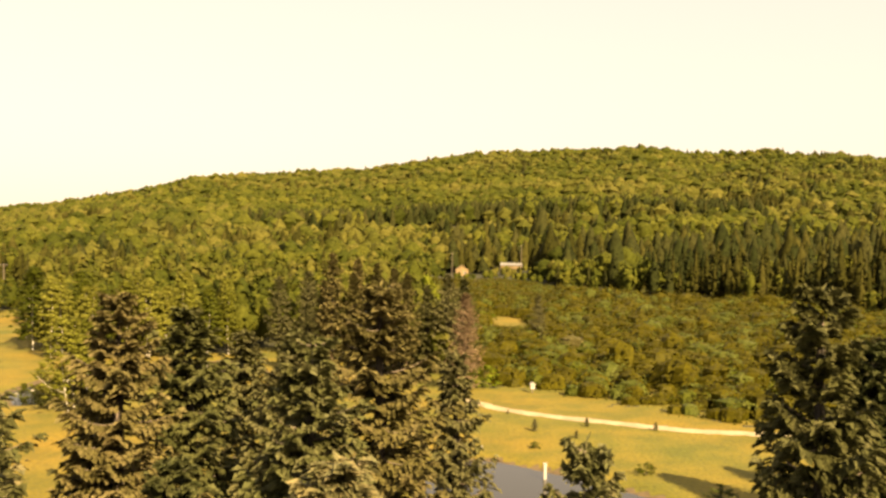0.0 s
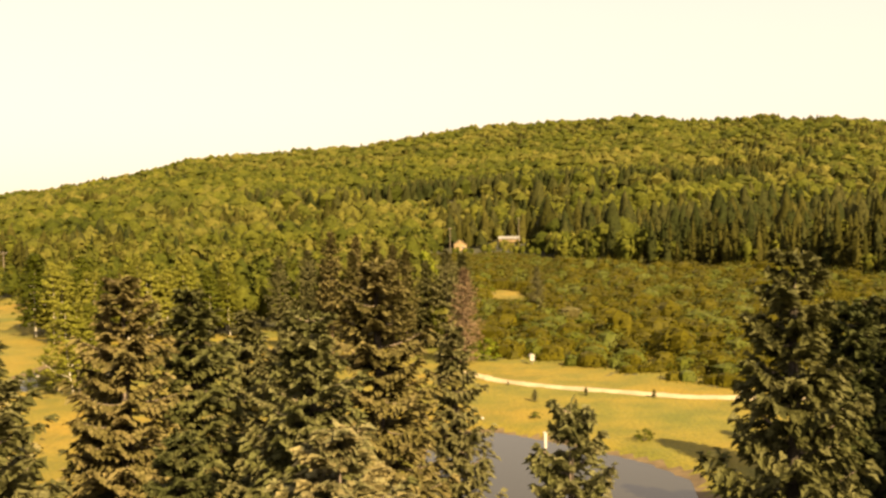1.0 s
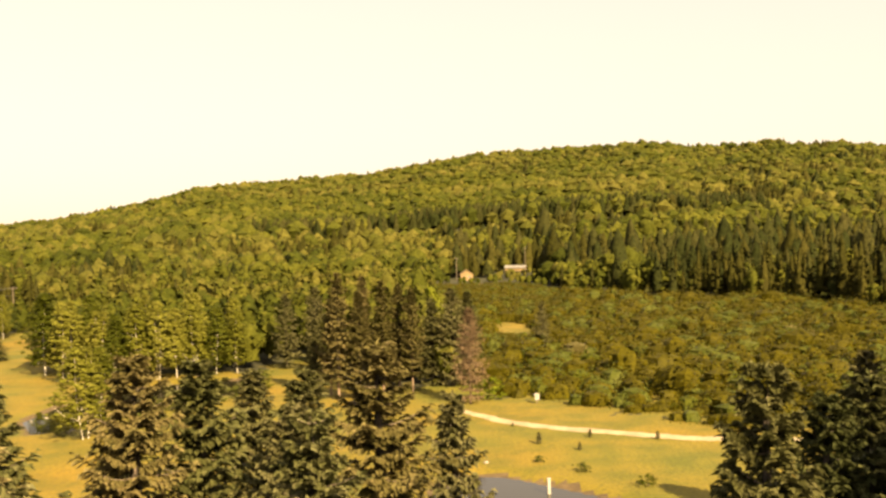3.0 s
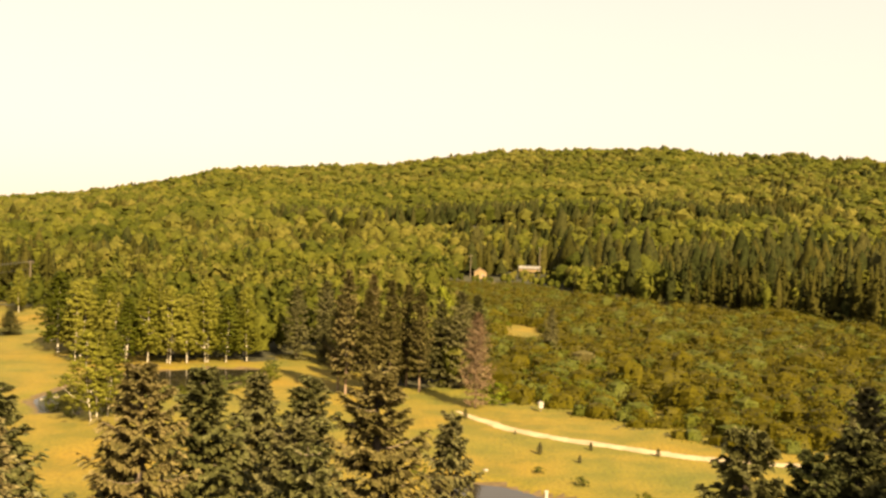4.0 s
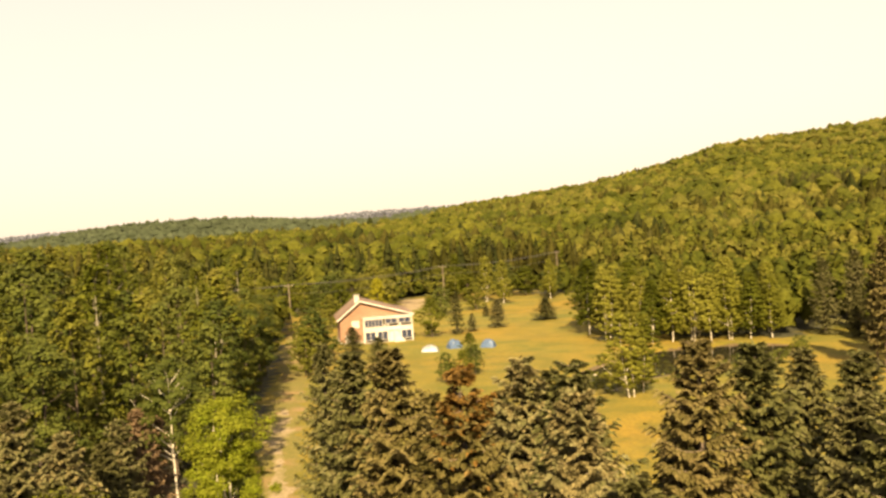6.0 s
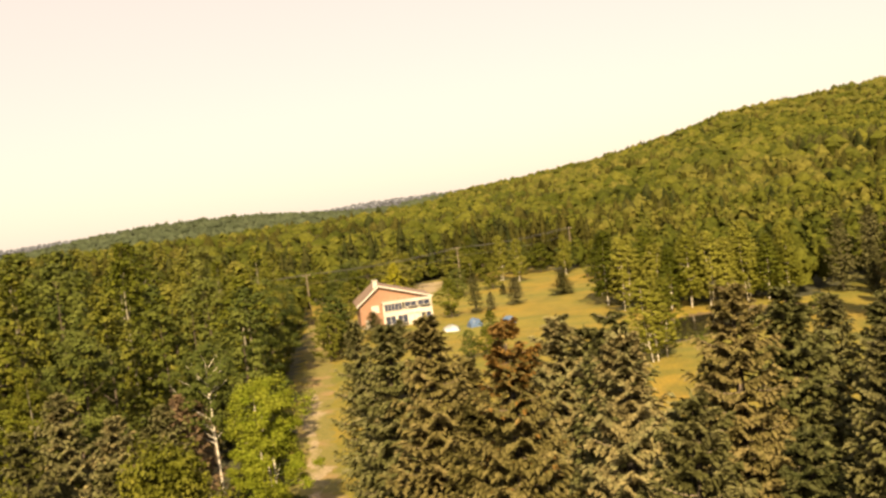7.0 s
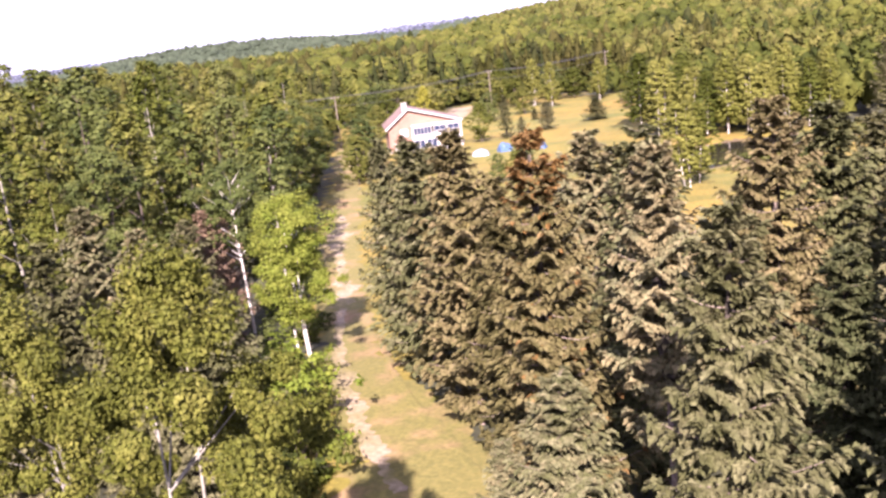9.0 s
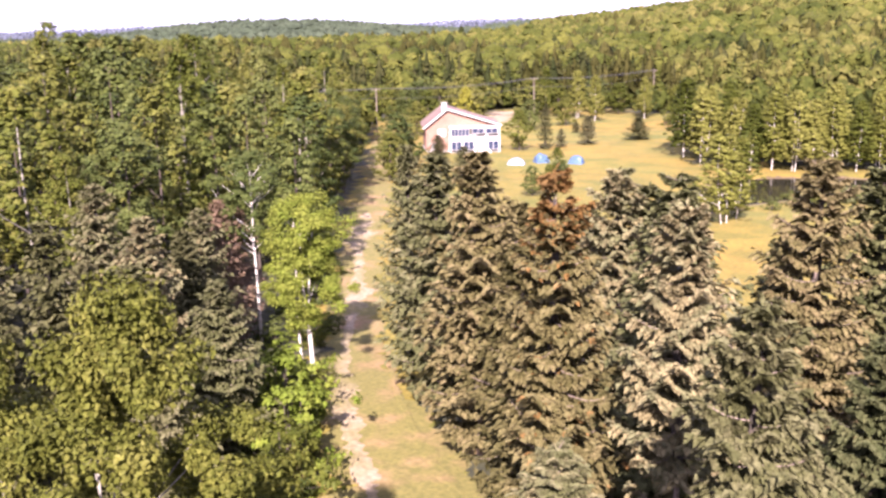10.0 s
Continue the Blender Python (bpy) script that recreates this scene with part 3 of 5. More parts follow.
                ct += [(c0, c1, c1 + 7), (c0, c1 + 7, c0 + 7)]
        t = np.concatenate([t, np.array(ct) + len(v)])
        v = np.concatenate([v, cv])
    mats, index = [needles, CROWN_SHADE], np.zeros(len(t), int)
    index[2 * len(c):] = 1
    if top_needles:
        mats.append(top_needles)
        zz = c[:, 2] / h
        pick = (zz > 0.88 + g.normal(0, 0.04, len(zz))) | (g.uniform(0, 1, len(zz)) < 0.03)
        index[: 2 * len(zz)] = np.repeat(2 * pick.astype(int), 2)
    tv, tt = joined(trunk + limbs)
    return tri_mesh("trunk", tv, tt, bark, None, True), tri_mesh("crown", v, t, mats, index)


def leafy_meshes(seed, h, spread, clusters, leaves, size, leaf, bark, bare=0.3, stems=1, narrow=1.0, trunk_r=0.013, show=0.5, cone=False, heart=0.36, clump=0.27, round_clumps=0.55):
    """A leafy tree: one or more curved stems, limbs reaching into clusters of small folded leaves."""
    g = np.random.default_rng(seed)
    woods, tips = [], []
    for k in range(stems):
        a = g.uniform(0, 6.28) if stems > 1 else seed
        lean = (0.035 if stems > 1 else 0.025) * h
        q = np.linspace(0, 1, 10)
        p = np.stack([math.cos(a) * (0.25 * (stems > 1) + lean * q**1.4) + 0.012 * h * np.sin(q * 4 + seed + k), math.sin(a) * (0.25 * (stems > 1) + lean * q**1.4) + 0.01 * h * np.cos(q * 5 + k), q * h * 0.93], 1)
        woods.append(tube(p, trunk_r * h * (1 - q) ** 0.85 / math.sqrt(stems) + 0.015, 8))
        tips.append(p)
    cl = []
    for i in range(clusters):
        p = tips[i % stems]
        f = bare + (1.02 - bare) * g.uniform(0, 1) ** 0.85
        m = (f - bare) / (1.0 - bare)
        prof = (0.35 + 0.65 * math.sin(min(1, m * 1.25 + 0.12) * math.pi * 0.62)) * (1 - smooth(0.55, 1.08, m)) ** 0.6 + 0.05
        if cone:
            prof = min(1.0, 0.45 + 2.6 * m) * max(0.0, 1.03 - m) ** 0.7 + 0.06
        prof *= 1 + (0.15 if cone else 0.30) * math.sin(6.28 * m * 1.7 + seed * 2.1)
        ang = g.uniform(0, 6.28)
        lobe = 1 + 0.28 * math.sin(ang * 3 + seed + m * 5)
        rad = spread * narrow * prof * lobe * math.sqrt(g.uniform(0.12, 1.0))
        core = np.array([np.interp(min(f, 0.98) * h * 0.93, p[:, 2], p[:, j]) for j in range(2)])
        cl.append((core[0] + rad * math.cos(ang), core[1] + rad * math.sin(ang), f * h))
        if i < clusters * show:
            zb = max(0.15 * h, f * h - rad * g.uniform(0.7, 1.3))
            b = np.array([np.interp(zb, p[:, 2], p[:, j]) for j in range(3)])
            e = np.array(cl[-1])
            mid = (b + e) / 2 + np.array([0, 0, -0.06 * rad]) + g.normal(0, 0.06, 3) * rad
            woods.append(tube(np.array([b, mid, e]), [0.0045 * h * (1 - f * 0.6), 0.003 * h * (1 - f * 0.6), 0.008], 4))
    cl = np.array(cl)
    n = clusters * leaves
    puff = spread * narrow * clump
    which = np.repeat(np.arange(clusters), leaves)
    offset = norm(g.normal(0, 1, (n, 3))) * (g.uniform(0, 1, (n, 1)) ** 0.6) * np.array([puff, puff, puff * (0.62 if round_clumps < 0.6 else 0.92)]) * g.uniform(0.6, 1.25, clusters)[which][:, None]
    c = cl[which] + offset
    crown = norm((c - np.array([0, 0, h * (bare + 1) * 0.42])) / np.array([spread, spread, h * 0.45]))
    nrm = norm(crown * (1.3 - round_clumps) + norm(offset) * round_clumps + np.array([0, 0, 0.15]) + g.normal(0, 0.26 if round_clumps < 0.6 else 0.6, (n, 3)))
    d = norm(np.cross(nrm, g.normal(0, 1, (n, 3))))
    x = np.cross(nrm, d)
    k = size * g.uniform(0.6, 1.4, n)
    v, t = kites(c, d * k[:, None], x * (k * 0.72)[:, None], -0.12 * k)
    # a leaf-coloured block in each clump, added to stop light and sight
    six = np.array([(1, 0, 0), (-1, 0, 0), (0, 1, 0), (0, -1, 0), (0, 0, 1), (0, 0, -1)], float)
    hv = (cl[:, None] + six[None] * puff * heart * np.array([1.0, 1.0, 0.67]) * g.uniform(0.4, 1.3, (clusters, 6, 1))).reshape(-1, 3)
    one = np.array([(0, 2, 4), (2, 1, 4), (1, 3, 4), (3, 0, 4), (2, 0, 5), (1, 2, 5), (3, 1, 5), (0, 3, 5)])
    ht = (np.arange(clusters)[:, None, None] * 6 + one[None]).reshape(-1, 3)
    v, t = np.concatenate([v, hv]), np.concatenate([t, ht + len(v)])
    tv, tt = joined(woods)
    return tri_mesh("trunk", tv, tt, bark, None, True), tri_mesh("crown", v, t, leaf)


def plant(name, meshes, x, y, h, proto_h, turn, label, category="tree", group="", wide=1.0, sink=0.12):
    e = thing(name, pose(x, y, z_at(x, y) - sink, 0, 0, turn) @ Matrix.Diagonal((wide * h / proto_h, wide * h / proto_h, h / proto_h, 1)), label, category, group)
    mesh_part("trunk", meshes[0], e)
    mesh_part("crown", meshes[1], e)
    return e


NEAR_GREEN = [spruce_meshes(11 + k, 20, 4.5, 27, 7, 11, 7, 0.43, m, LIMB_BARK) for k, m in enumerate((SPRUCE_GREEN, SPRUCE_GREEN, SPRUCE_BLUE, SPRUCE_BLUE))]
NEAR_BROWN = [spruce_meshes(31 + k, 20, 4.4, 27, 7, 11, 7, 0.43, SPRUCE_BROWN, LIMB_BARK) for k in range(2)]
NEAR_SHADED = [spruce_meshes(15 + k, 20, 4.4, 27, 7, 11, 7, 0.43, SPRUCE_SHADED, BARK) for k in range(2)]
NEAR_HIGH = spruce_meshes(19, 20, 4.5, 20, 7, 11, 7, 0.43, SPRUCE_BLUE, LIMB_BARK, bare=0.46)
NEAR_RUST = spruce_meshes(41, 18, 3.8, 25, 7, 11, 7, 0.40, SPRUCE_BROWN, LIMB_BARK, top_needles=RUST)
FAR_SET = {k: [spruce_meshes(s, 20, 4.8, 26, 8, 7, 5, 0.62, m, LIMB_BARK) for s in (35 + n, 39 + n)] for n, (k, m) in enumerate((("blue", SPRUCE_BLUE), ("green", SPRUCE_GREEN), ("brown", SPRUCE_BROWN), ("in_shade", SPRUCE_SHADED)))}
MID_GREEN = [spruce_meshes(51 + k, 16, 3.9, 22, 8, 5, 4, 0.66, m, BARK, bare=0.05) for k, m in enumerate((SPRUCE_GREEN, SPRUCE_GREEN, SPRUCE_BLUE))]
MID_BROWN = [spruce_meshes(61 + k, 18, 3.0, 24, 8, 5, 4, 0.6, SPRUCE_BROWN, PALE_BARK, bare=0.18) for k in range(2)]
DEAD_SPRUCE = spruce_meshes(71, 15, 3.2, 32, 9, 4, 3, 0.40, DEAD_TWIG, PALE_BARK, bare=0.10, dead=True)
BLUE, GREEN, BROWN, SHADED = "blue", "green", "brown", "in_shade"
SPRUCE_LABELS = {BLUE: "tall blue-green spruce with drooping boughs", GREEN: "tall dark green spruce with dense drooping boughs", BROWN: "tall spruce with browning needles and cone-laden top", SHADED: "tall green spruce with dense boughs, needles darkened for shade"}

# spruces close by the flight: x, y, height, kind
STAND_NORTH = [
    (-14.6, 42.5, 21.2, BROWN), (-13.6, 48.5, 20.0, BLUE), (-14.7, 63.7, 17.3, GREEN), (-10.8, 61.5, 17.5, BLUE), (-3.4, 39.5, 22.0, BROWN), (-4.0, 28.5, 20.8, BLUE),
    (-2.5, 23.4, 18.7, BLUE), (-0.8, 50.6, 17.9, GREEN), (2.6, 23.0, 19.4, BLUE), (8.3, 26.0, 22.6, GREEN), (12.1, 32.6, 20.6, SHADED), (16.2, 39.6, 20.2, SHADED),
    (14.5, 28.5, 18.0, SHADED), (19.0, 35.5, 19.5, SHADED), (21.0, 44.0, 20.0, SHADED), (24.0, 40.0, 20.0, SHADED), (26.0, 51.0, 18.5, SHADED), (-9.2, 33.0, 16.5, SHADED), (-17.5, 47.0, 15.0, GREEN),
    (-8.0, 45.0, 18.5, GREEN), (-8.8, 20.1, 20.8, GREEN), (22.0, 58.0, 15.5, SHADED), (28.5, 61.0, 17.0, SHADED), (25.0, 64.5, 15.0, SHADED), (33.0, 66.0, 16.0, SHADED), (36.5, 60.0, 16.5, SHADED), (31.0, 78.0, 16.0, GREEN), (38.0, 81.0, 16.0, GREEN), (35.0, 72.0, 20.5, GREEN), (42.0, 78.5, 17.0, GREEN), (44.5, 84.0, 15.0, GREEN),
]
STAND_WEST = [
    (-25.7, 44.7, 19.2, BLUE), (-27.0, 50.8, 17.5, GREEN), (-35.0, 44.7, 19.8, BROWN), (-42.6, 50.2, 18.2, BLUE), (-53.4, 59.4, 17.4, BLUE),
    (-16.7, 24.5, 13.7, BLUE), (-20.8, 26.6, 9.6, BLUE), (-28.0, 39.0, 16.0, BROWN), (-19.8, 39.3, 20.2, BLUE), 
    (-20.5, 55.0, 14.5, GREEN), (-36.5, 51.0, 15.5, BROWN), (-30.5, 48.5, 16.0, BROWN), (-33.0, 54.5, 15.0, BLUE), (-47.5, 57.0, 14.0, BLUE), 
    (-65.1, 37.8, 15.5, BLUE), (-52.5, 33.4, 15.4, BLUE), (-46.4, 34.1, 12.3, BLUE), (-57.0, 39.5, 13.0, GREEN), (-61.0, 44.0, 13.5, BLUE),
]
SLIM = {(2.6, 23.0): 0.7, (8.3, 26.0): 0.8, (-8.8, 20.1): 0.85, (-0.8, 50.6): 0.8, (12.1, 32.6): 0.9, (-53.4, 59.4): 0.8}  # narrower crowns
kinds = {BLUE: NEAR_GREEN[2:], GREEN: NEAR_GREEN[:2], BROWN: NEAR_BROWN, SHADED: NEAR_SHADED}
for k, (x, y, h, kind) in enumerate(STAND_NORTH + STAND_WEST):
    plant("spruce_tree", (kinds if math.hypot(x, y) < 48 else FAR_SET)[kind][k % 2], x, y, h, 20, 137.5 * k, SPRUCE_LABELS[kind], group="spruce stand", wide=SLIM.get((x, y), (0.95 if kind == SHADED else 1.0 if h > 19 else 1.12) + 0.1 * math.sin(k * 2.3)))
plant("spruce_tree", NEAR_HIGH, -15.1, 29.9, 20.9, 20, 80, "tall blue-green spruce with a bare lower trunk", group="spruce stand", wide=0.9)
plant("spruce_tree", NEAR_RUST, -21.1, 31.2, 21.5, 18, 40, "tall spruce with a rust-brown dying top", group="spruce stand", wide=0.92)

# spruces added out of view on the right to shade the stand and meadow
for k, (x, y, h) in enumerate([(17.5, 27.0, 23), (22.0, 31.0, 24), (27.0, 38.0, 24), (31.0, 45.0, 24), (36.0, 52.0, 23), (41.0, 60.0, 22), (46.0, 68.0, 21), (50.0, 76.0, 20)]):
    plant("spruce_tree", MID_GREEN[k % 2], x, y, h, 16, 61 * k, SPRUCE_LABELS[GREEN], group="spruce stand", wide=1.25)

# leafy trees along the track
NEAR_ASPEN = leafy_meshes(81, 16, 3.5, 145, 470, 0.13, LEAF_ASPEN_SHADED, ASPEN_BARK, 0.16, 2, 1.0, 0.007, 0.07, False, 0.15, 0.165, 0.8)
NEAR_BUSHY = leafy_meshes(82, 12, 2.6, 60, 440, 0.13, LEAF_ASPEN_SHADED, ASPEN_BARK, 0.10, 2, 1.0, 0.007, 0.08, False, 0.15, 0.2, 0.8)
TRI_BIRCH = leafy_meshes(83, 14, 2.6, 150, 230, 0.155, LEAF_BRIGHT, BIRCH_BARK, 0.34, 3, 1.0, 0.0105, 0.06, False, 0.4, 0.25, 0.8)
MID_ASPEN = [leafy_meshes(91 + k, 18, 3.2, 130, 52, 0.26, m, ASPEN_BARK if k == 2 else BARK, 0.22, 1, 1.0, 0.009, 0.08, False, 0.4, 0.26) for k, m in enumerate((LEAF_OLIVE, LEAF_DARK, LEAF, LEAF_ASPEN))]
FAR_ASPEN = [leafy_meshes(91 + k, 18, 3.3, 150, 14, 0.42, m, ASPEN_BARK if k == 2 else BARK, 0.16, 1, 1.0, 0.008, 0.04, False, 0.45, 0.22) for k, m in enumerate((LEAF_OLIVE, LEAF_DARK, LEAF, LEAF_ASPEN))]
MID_BIRCH = [leafy_meshes(101 + k, 13, 2.5, 420, 15, 0.26, m, BIRCH_BARK, 0.13, 1 + k % 2, 1.0, 0.005, 0.02, True, 0.6, 0.17) for k, m in enumerate((LEAF_GOLD, LEAF_GOLD, LEAF))]
YARD = [leafy_meshes(121 + k, 9, 2.7, 220, 16, 0.30, m, BARK, 0.10, 1, 1.0, 0.013, 0.05, False, 0.5, 0.2) for k, m in enumerate((LEAF, LEAF_DARK, LEAF_ASPEN))]
YARD_LIME = leafy_meshes(124, 9, 2.7, 200, 20, 0.28, LEAF_LIME, BARK, 0.10, 1, 1.0, 0.013, 0.05, False, 0.5, 0.2)
TALL_BIRCH = leafy_meshes(131, 16.5, 3.4, 80, 60, 0.24, LEAF_DARK, BIRCH_BARK, 0.58, 1, 1.0, 0.0075, 0.22)
BUSH = [leafy_meshes(111 + k, 3, 1.9, 40, 26, 0.24, m, BARK, 0.05, 3, 1.0, 0.012, 0.3) for k, m in enumerate((LEAF_OLIVE, LEAF, LEAF_DARK, LEAF_BRIGHT))]
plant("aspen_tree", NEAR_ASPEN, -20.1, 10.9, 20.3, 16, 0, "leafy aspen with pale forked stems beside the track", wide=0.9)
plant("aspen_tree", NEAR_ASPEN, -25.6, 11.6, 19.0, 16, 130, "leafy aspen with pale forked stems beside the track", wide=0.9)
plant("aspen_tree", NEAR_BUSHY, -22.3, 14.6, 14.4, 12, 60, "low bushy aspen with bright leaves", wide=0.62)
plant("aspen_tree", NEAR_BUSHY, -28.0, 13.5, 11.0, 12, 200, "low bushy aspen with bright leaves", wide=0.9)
# spruces added here only to throw shade into the gap behind the aspens
for x, y, h in ((-45.2, 28.4, 12.5), (-41.0, 26.5, 11.0), (-49.5, 30.5, 13.5)):
    plant("spruce_tree", MID_GREEN[0], x, y, h, 16, 9 * h, "dark green spruce added to shade the gap beside the track", group="woods by the track", wide=1.1)
plant("birch_tree", TRI_BIRCH, -53.6, 47.6, 14.2, 14, 20, "three-stemmed birch with bright green leaves", wide=1.12)
plant("birch_sapling", BUSH[3], -50.5, 42.9, 4.6, 3, 150, "bright green birch sapling at the track edge", "sapling")
plant("birch_sapling", BUSH[3], -52.4, 45.4, 2.6, 3, 250, "bright green birch sapling at the track edge", "sapling")
plant("birch_sapling", BUSH[3], -47.0, 39.4, 5.6, 3, 80, "bright green birch sapling at the track edge", "sapling", wide=0.8)
plant("birch_sapling", BUSH[3], -43.4, 36.8, 5.0, 3, 10, "bright green birch sapling at the track edge", "sapling")
plant("birch_sapling", BUSH[1], -40.1, 33.6, 5.0, 3, 210, "bright green birch sapling at the track edge", "sapling")


plant("birch_tree", TALL_BIRCH, -63.6, 51.3, 16.6, 16.5, 0, "tall birch with a bare white forked trunk and high crown")
plant("dead_spruce", DEAD_SPRUCE, -63.2, 47.5, 13.6, 15, 10, "small dead spruce with bare brown twigs", wide=1.0)
plant("dead_spruce", DEAD_SPRUCE, -66.0, 51.6, 12.0, 15, 70, "small dead spruce with bare brown twigs", wide=1.0)

# undergrowth along the edge of the track
g = np.random.default_rng(29)
for k in range(62):
    along, off = g.uniform(-6, 62) if k < 46 else g.uniform(-6, 26), 3.4 + abs(g.normal(0, 2.6)) if k < 46 else g.uniform(5.5, 13)
    x, y = -39.0 - 0.68 * along - 0.73 * off, 38.8 + 0.73 * along - 0.68 * off
    low = g.uniform(0.9, 2.0) * (1.5 if off > 5 else 0.8)
    if k % 3 or k >= 46:
        plant("edge_bush", BUSH[2 if off > 5 else k % 2], x, y, low, 3, g.uniform(0, 360), "dark green undergrowth bush beside the track" if off > 5 else "olive green bush beside the track", "bush", "undergrowth by the track", wide=1.4)
    else:
        plant("edge_bush", BUSH[3], x, y, low, 3, g.uniform(0, 360), "bright green young bush beside the track", "bush", "undergrowth by the track", wide=1.2)

# woods beside the track
g = np.random.default_rng(21)
placed = [(-65.1, 37.8), (-52.5, 33.4), (-46.4, 34.1), (-57.0, 39.5), (-61.0, 44.0), (-55.5, 47.8), (-64.2, 50.6), (-66.5, 48.5), (-69.5, 52.5), (-20.1, 10.9), (-25.6, 11.6), (-22.3, 14.6), (-28.0, 13.5)]
ASPEN_LABEL = ("tall olive-leaved aspen in the woods by the track", "tall dark-leaved poplar in the woods by the track", "tall green-leaved aspen in the woods by the track", "tall olive-leaved aspen in the woods by the track")
count = 0
for _ in range(7000):
    along, off = g.uniform(-6, 170), g.uniform(6.5, 64)
    x, y = -39.0 - 0.68 * along - 0.73 * off, 38.8 + 0.73 * along - 0.68 * off
    if y < 8 and off < 20 or math.hypot(x + 1, y + 1) < 52:
        continue
    gap = 5.0 + 0.012 * along + 0.015 * off
    if any((x - a) ** 2 + (y - b) ** 2 < gap * gap for a, b in placed):
        continue
    if off < 14 and 6 < along < 40 or along < 14 and off < 13:
        continue
    placed.append((x, y))
    near = math.hypot(x, y)
    if g.uniform() < (0.85 if near < 76 else 0.3 if near < 95 else 0.14):
        plant("spruce_tree", MID_GREEN[count % 3], x, y, g.uniform(11, 16), 16, g.uniform(0, 360), "blue-green spruce among leafy trees", group="woods by the track", wide=1.0)
    else:
        k = count % 4
        plant("aspen_tree", (MID_ASPEN if near < 85 else FAR_ASPEN)[k], x, y, g.uniform(9.5, 17.0) + 5.5 * smooth(55, 95, near) + 2.5 * (abs(math.degrees(math.atan2(-x, y)) - 56) < 6 and near > 85), 18, g.uniform(0, 360), ASPEN_LABEL[k], group="woods by the track", wide=g.uniform(0.85, 1.25))
    count += 1
    if count >= 230:
        break

# birches, pines and yard trees round the west pond and the lawn
BIRCH_LABEL = "slender yellow-green birch with a white trunk"
for k, (x, y, h) in enumerate([(-65.2, 175.5, 14), (-61.0, 176.2, 14.5), (-68.4, 173.8, 12.5), (-58.4, 177.9, 13), (-55.0, 179.6, 13.5), (-51.4, 181.3, 13), (-48.1, 183.5, 12), (-71.5, 174.7, 13), (-62.8, 182.0, 15), (-56.6, 184.8, 15.5), (-67.9, 182.8, 15), (-74.6, 180.5, 14), (-50.4, 189.9, 14), (-78.7, 176.1, 15), (-87.1, 184.6, 16), (-142.3, 243.7, 13), (-151.5, 249.7, 14), (-168.8, 258.4, 15), (-132.3, 254.9, 12), (-82.0, 187.0, 13), (-88.6, 191.7, 13), (-59.8, 191.7, 15), (-70.1, 192.4, 15), (-79.3, 189.9, 15), (-92.8, 202.2, 12), (-99.1, 213.6, 11), (-107.5, 226.1, 11), (-115.8, 240.7, 11)]):
    plant("birch_tree", MID_BIRCH[k % 3], x, y, h, 13, 97 * k, BIRCH_LABEL, group="birches by the pond", wide=1.55 if (x, y) == (-87.1, 184.6) else 1.35)
for k, (x, y, h) in enumerate([(-56.6, 125.6, 1.4), (-53.6, 129.2, 1.8), (-50.4, 136.7, 2.0), (-49.0, 141.5, 2.4), (-45.9, 145.8, 2.2), (-42.4, 150.7, 2.6), (-40.3, 156.1, 2.4), (-38.4, 162.5, 2.6), (-40.4, 172.1, 2.4), (-69.2, 151.0, 1.6), (-47.5, 143.7, 1.8), (-43.9, 148.5, 2.6), (-10.0, 92.9, 1.8), (-7.0, 103.9, 1.6), (-3.0, 109.8, 1.2), (10.8, 103.2, 1.1), (16.6, 97.2, 1.3), (21.9, 88.6, 1.5), (6.4, 107.8, 0.9)]):
    plant("bank_bush", BUSH[k % 3], x, y, h, 3, 51 * k, "low olive-green bush on the pond bank", "bush", "bank bushes", wide=1.25)
plant("birch_tree", MID_BIRCH[1], -52.5, 123.5, 12.0, 13, 15, "slender birch with two white stems on the pond bank", wide=1.65)
plant("birch_tree", MID_BIRCH[2], -52.0, 127.4, 11.6, 13, 200, "slender birch with two white stems on the pond bank", wide=1.4)
for k, (x, y, h, w) in enumerate([(-115.1, 193.8, 6.8, 1.9), (-110.0, 209.0, 5.6, 2.7), (-118.6, 181.1, 9.8, 1.0), (-117.4, 185.8, 4.4, 1.6), (-123.6, 149.1, 6.0, 2.0), (-108.1, 137.5, 6.0, 2.0), (-132.0, 216.5, 3.0, 2.2)]):
    plant("lawn_spruce", MID_GREEN[2 if k % 2 else 0], x, y, h, 16, 61 * k, "small blue-green spruce standing on the lawn", group="lawn spruces", wide=w)
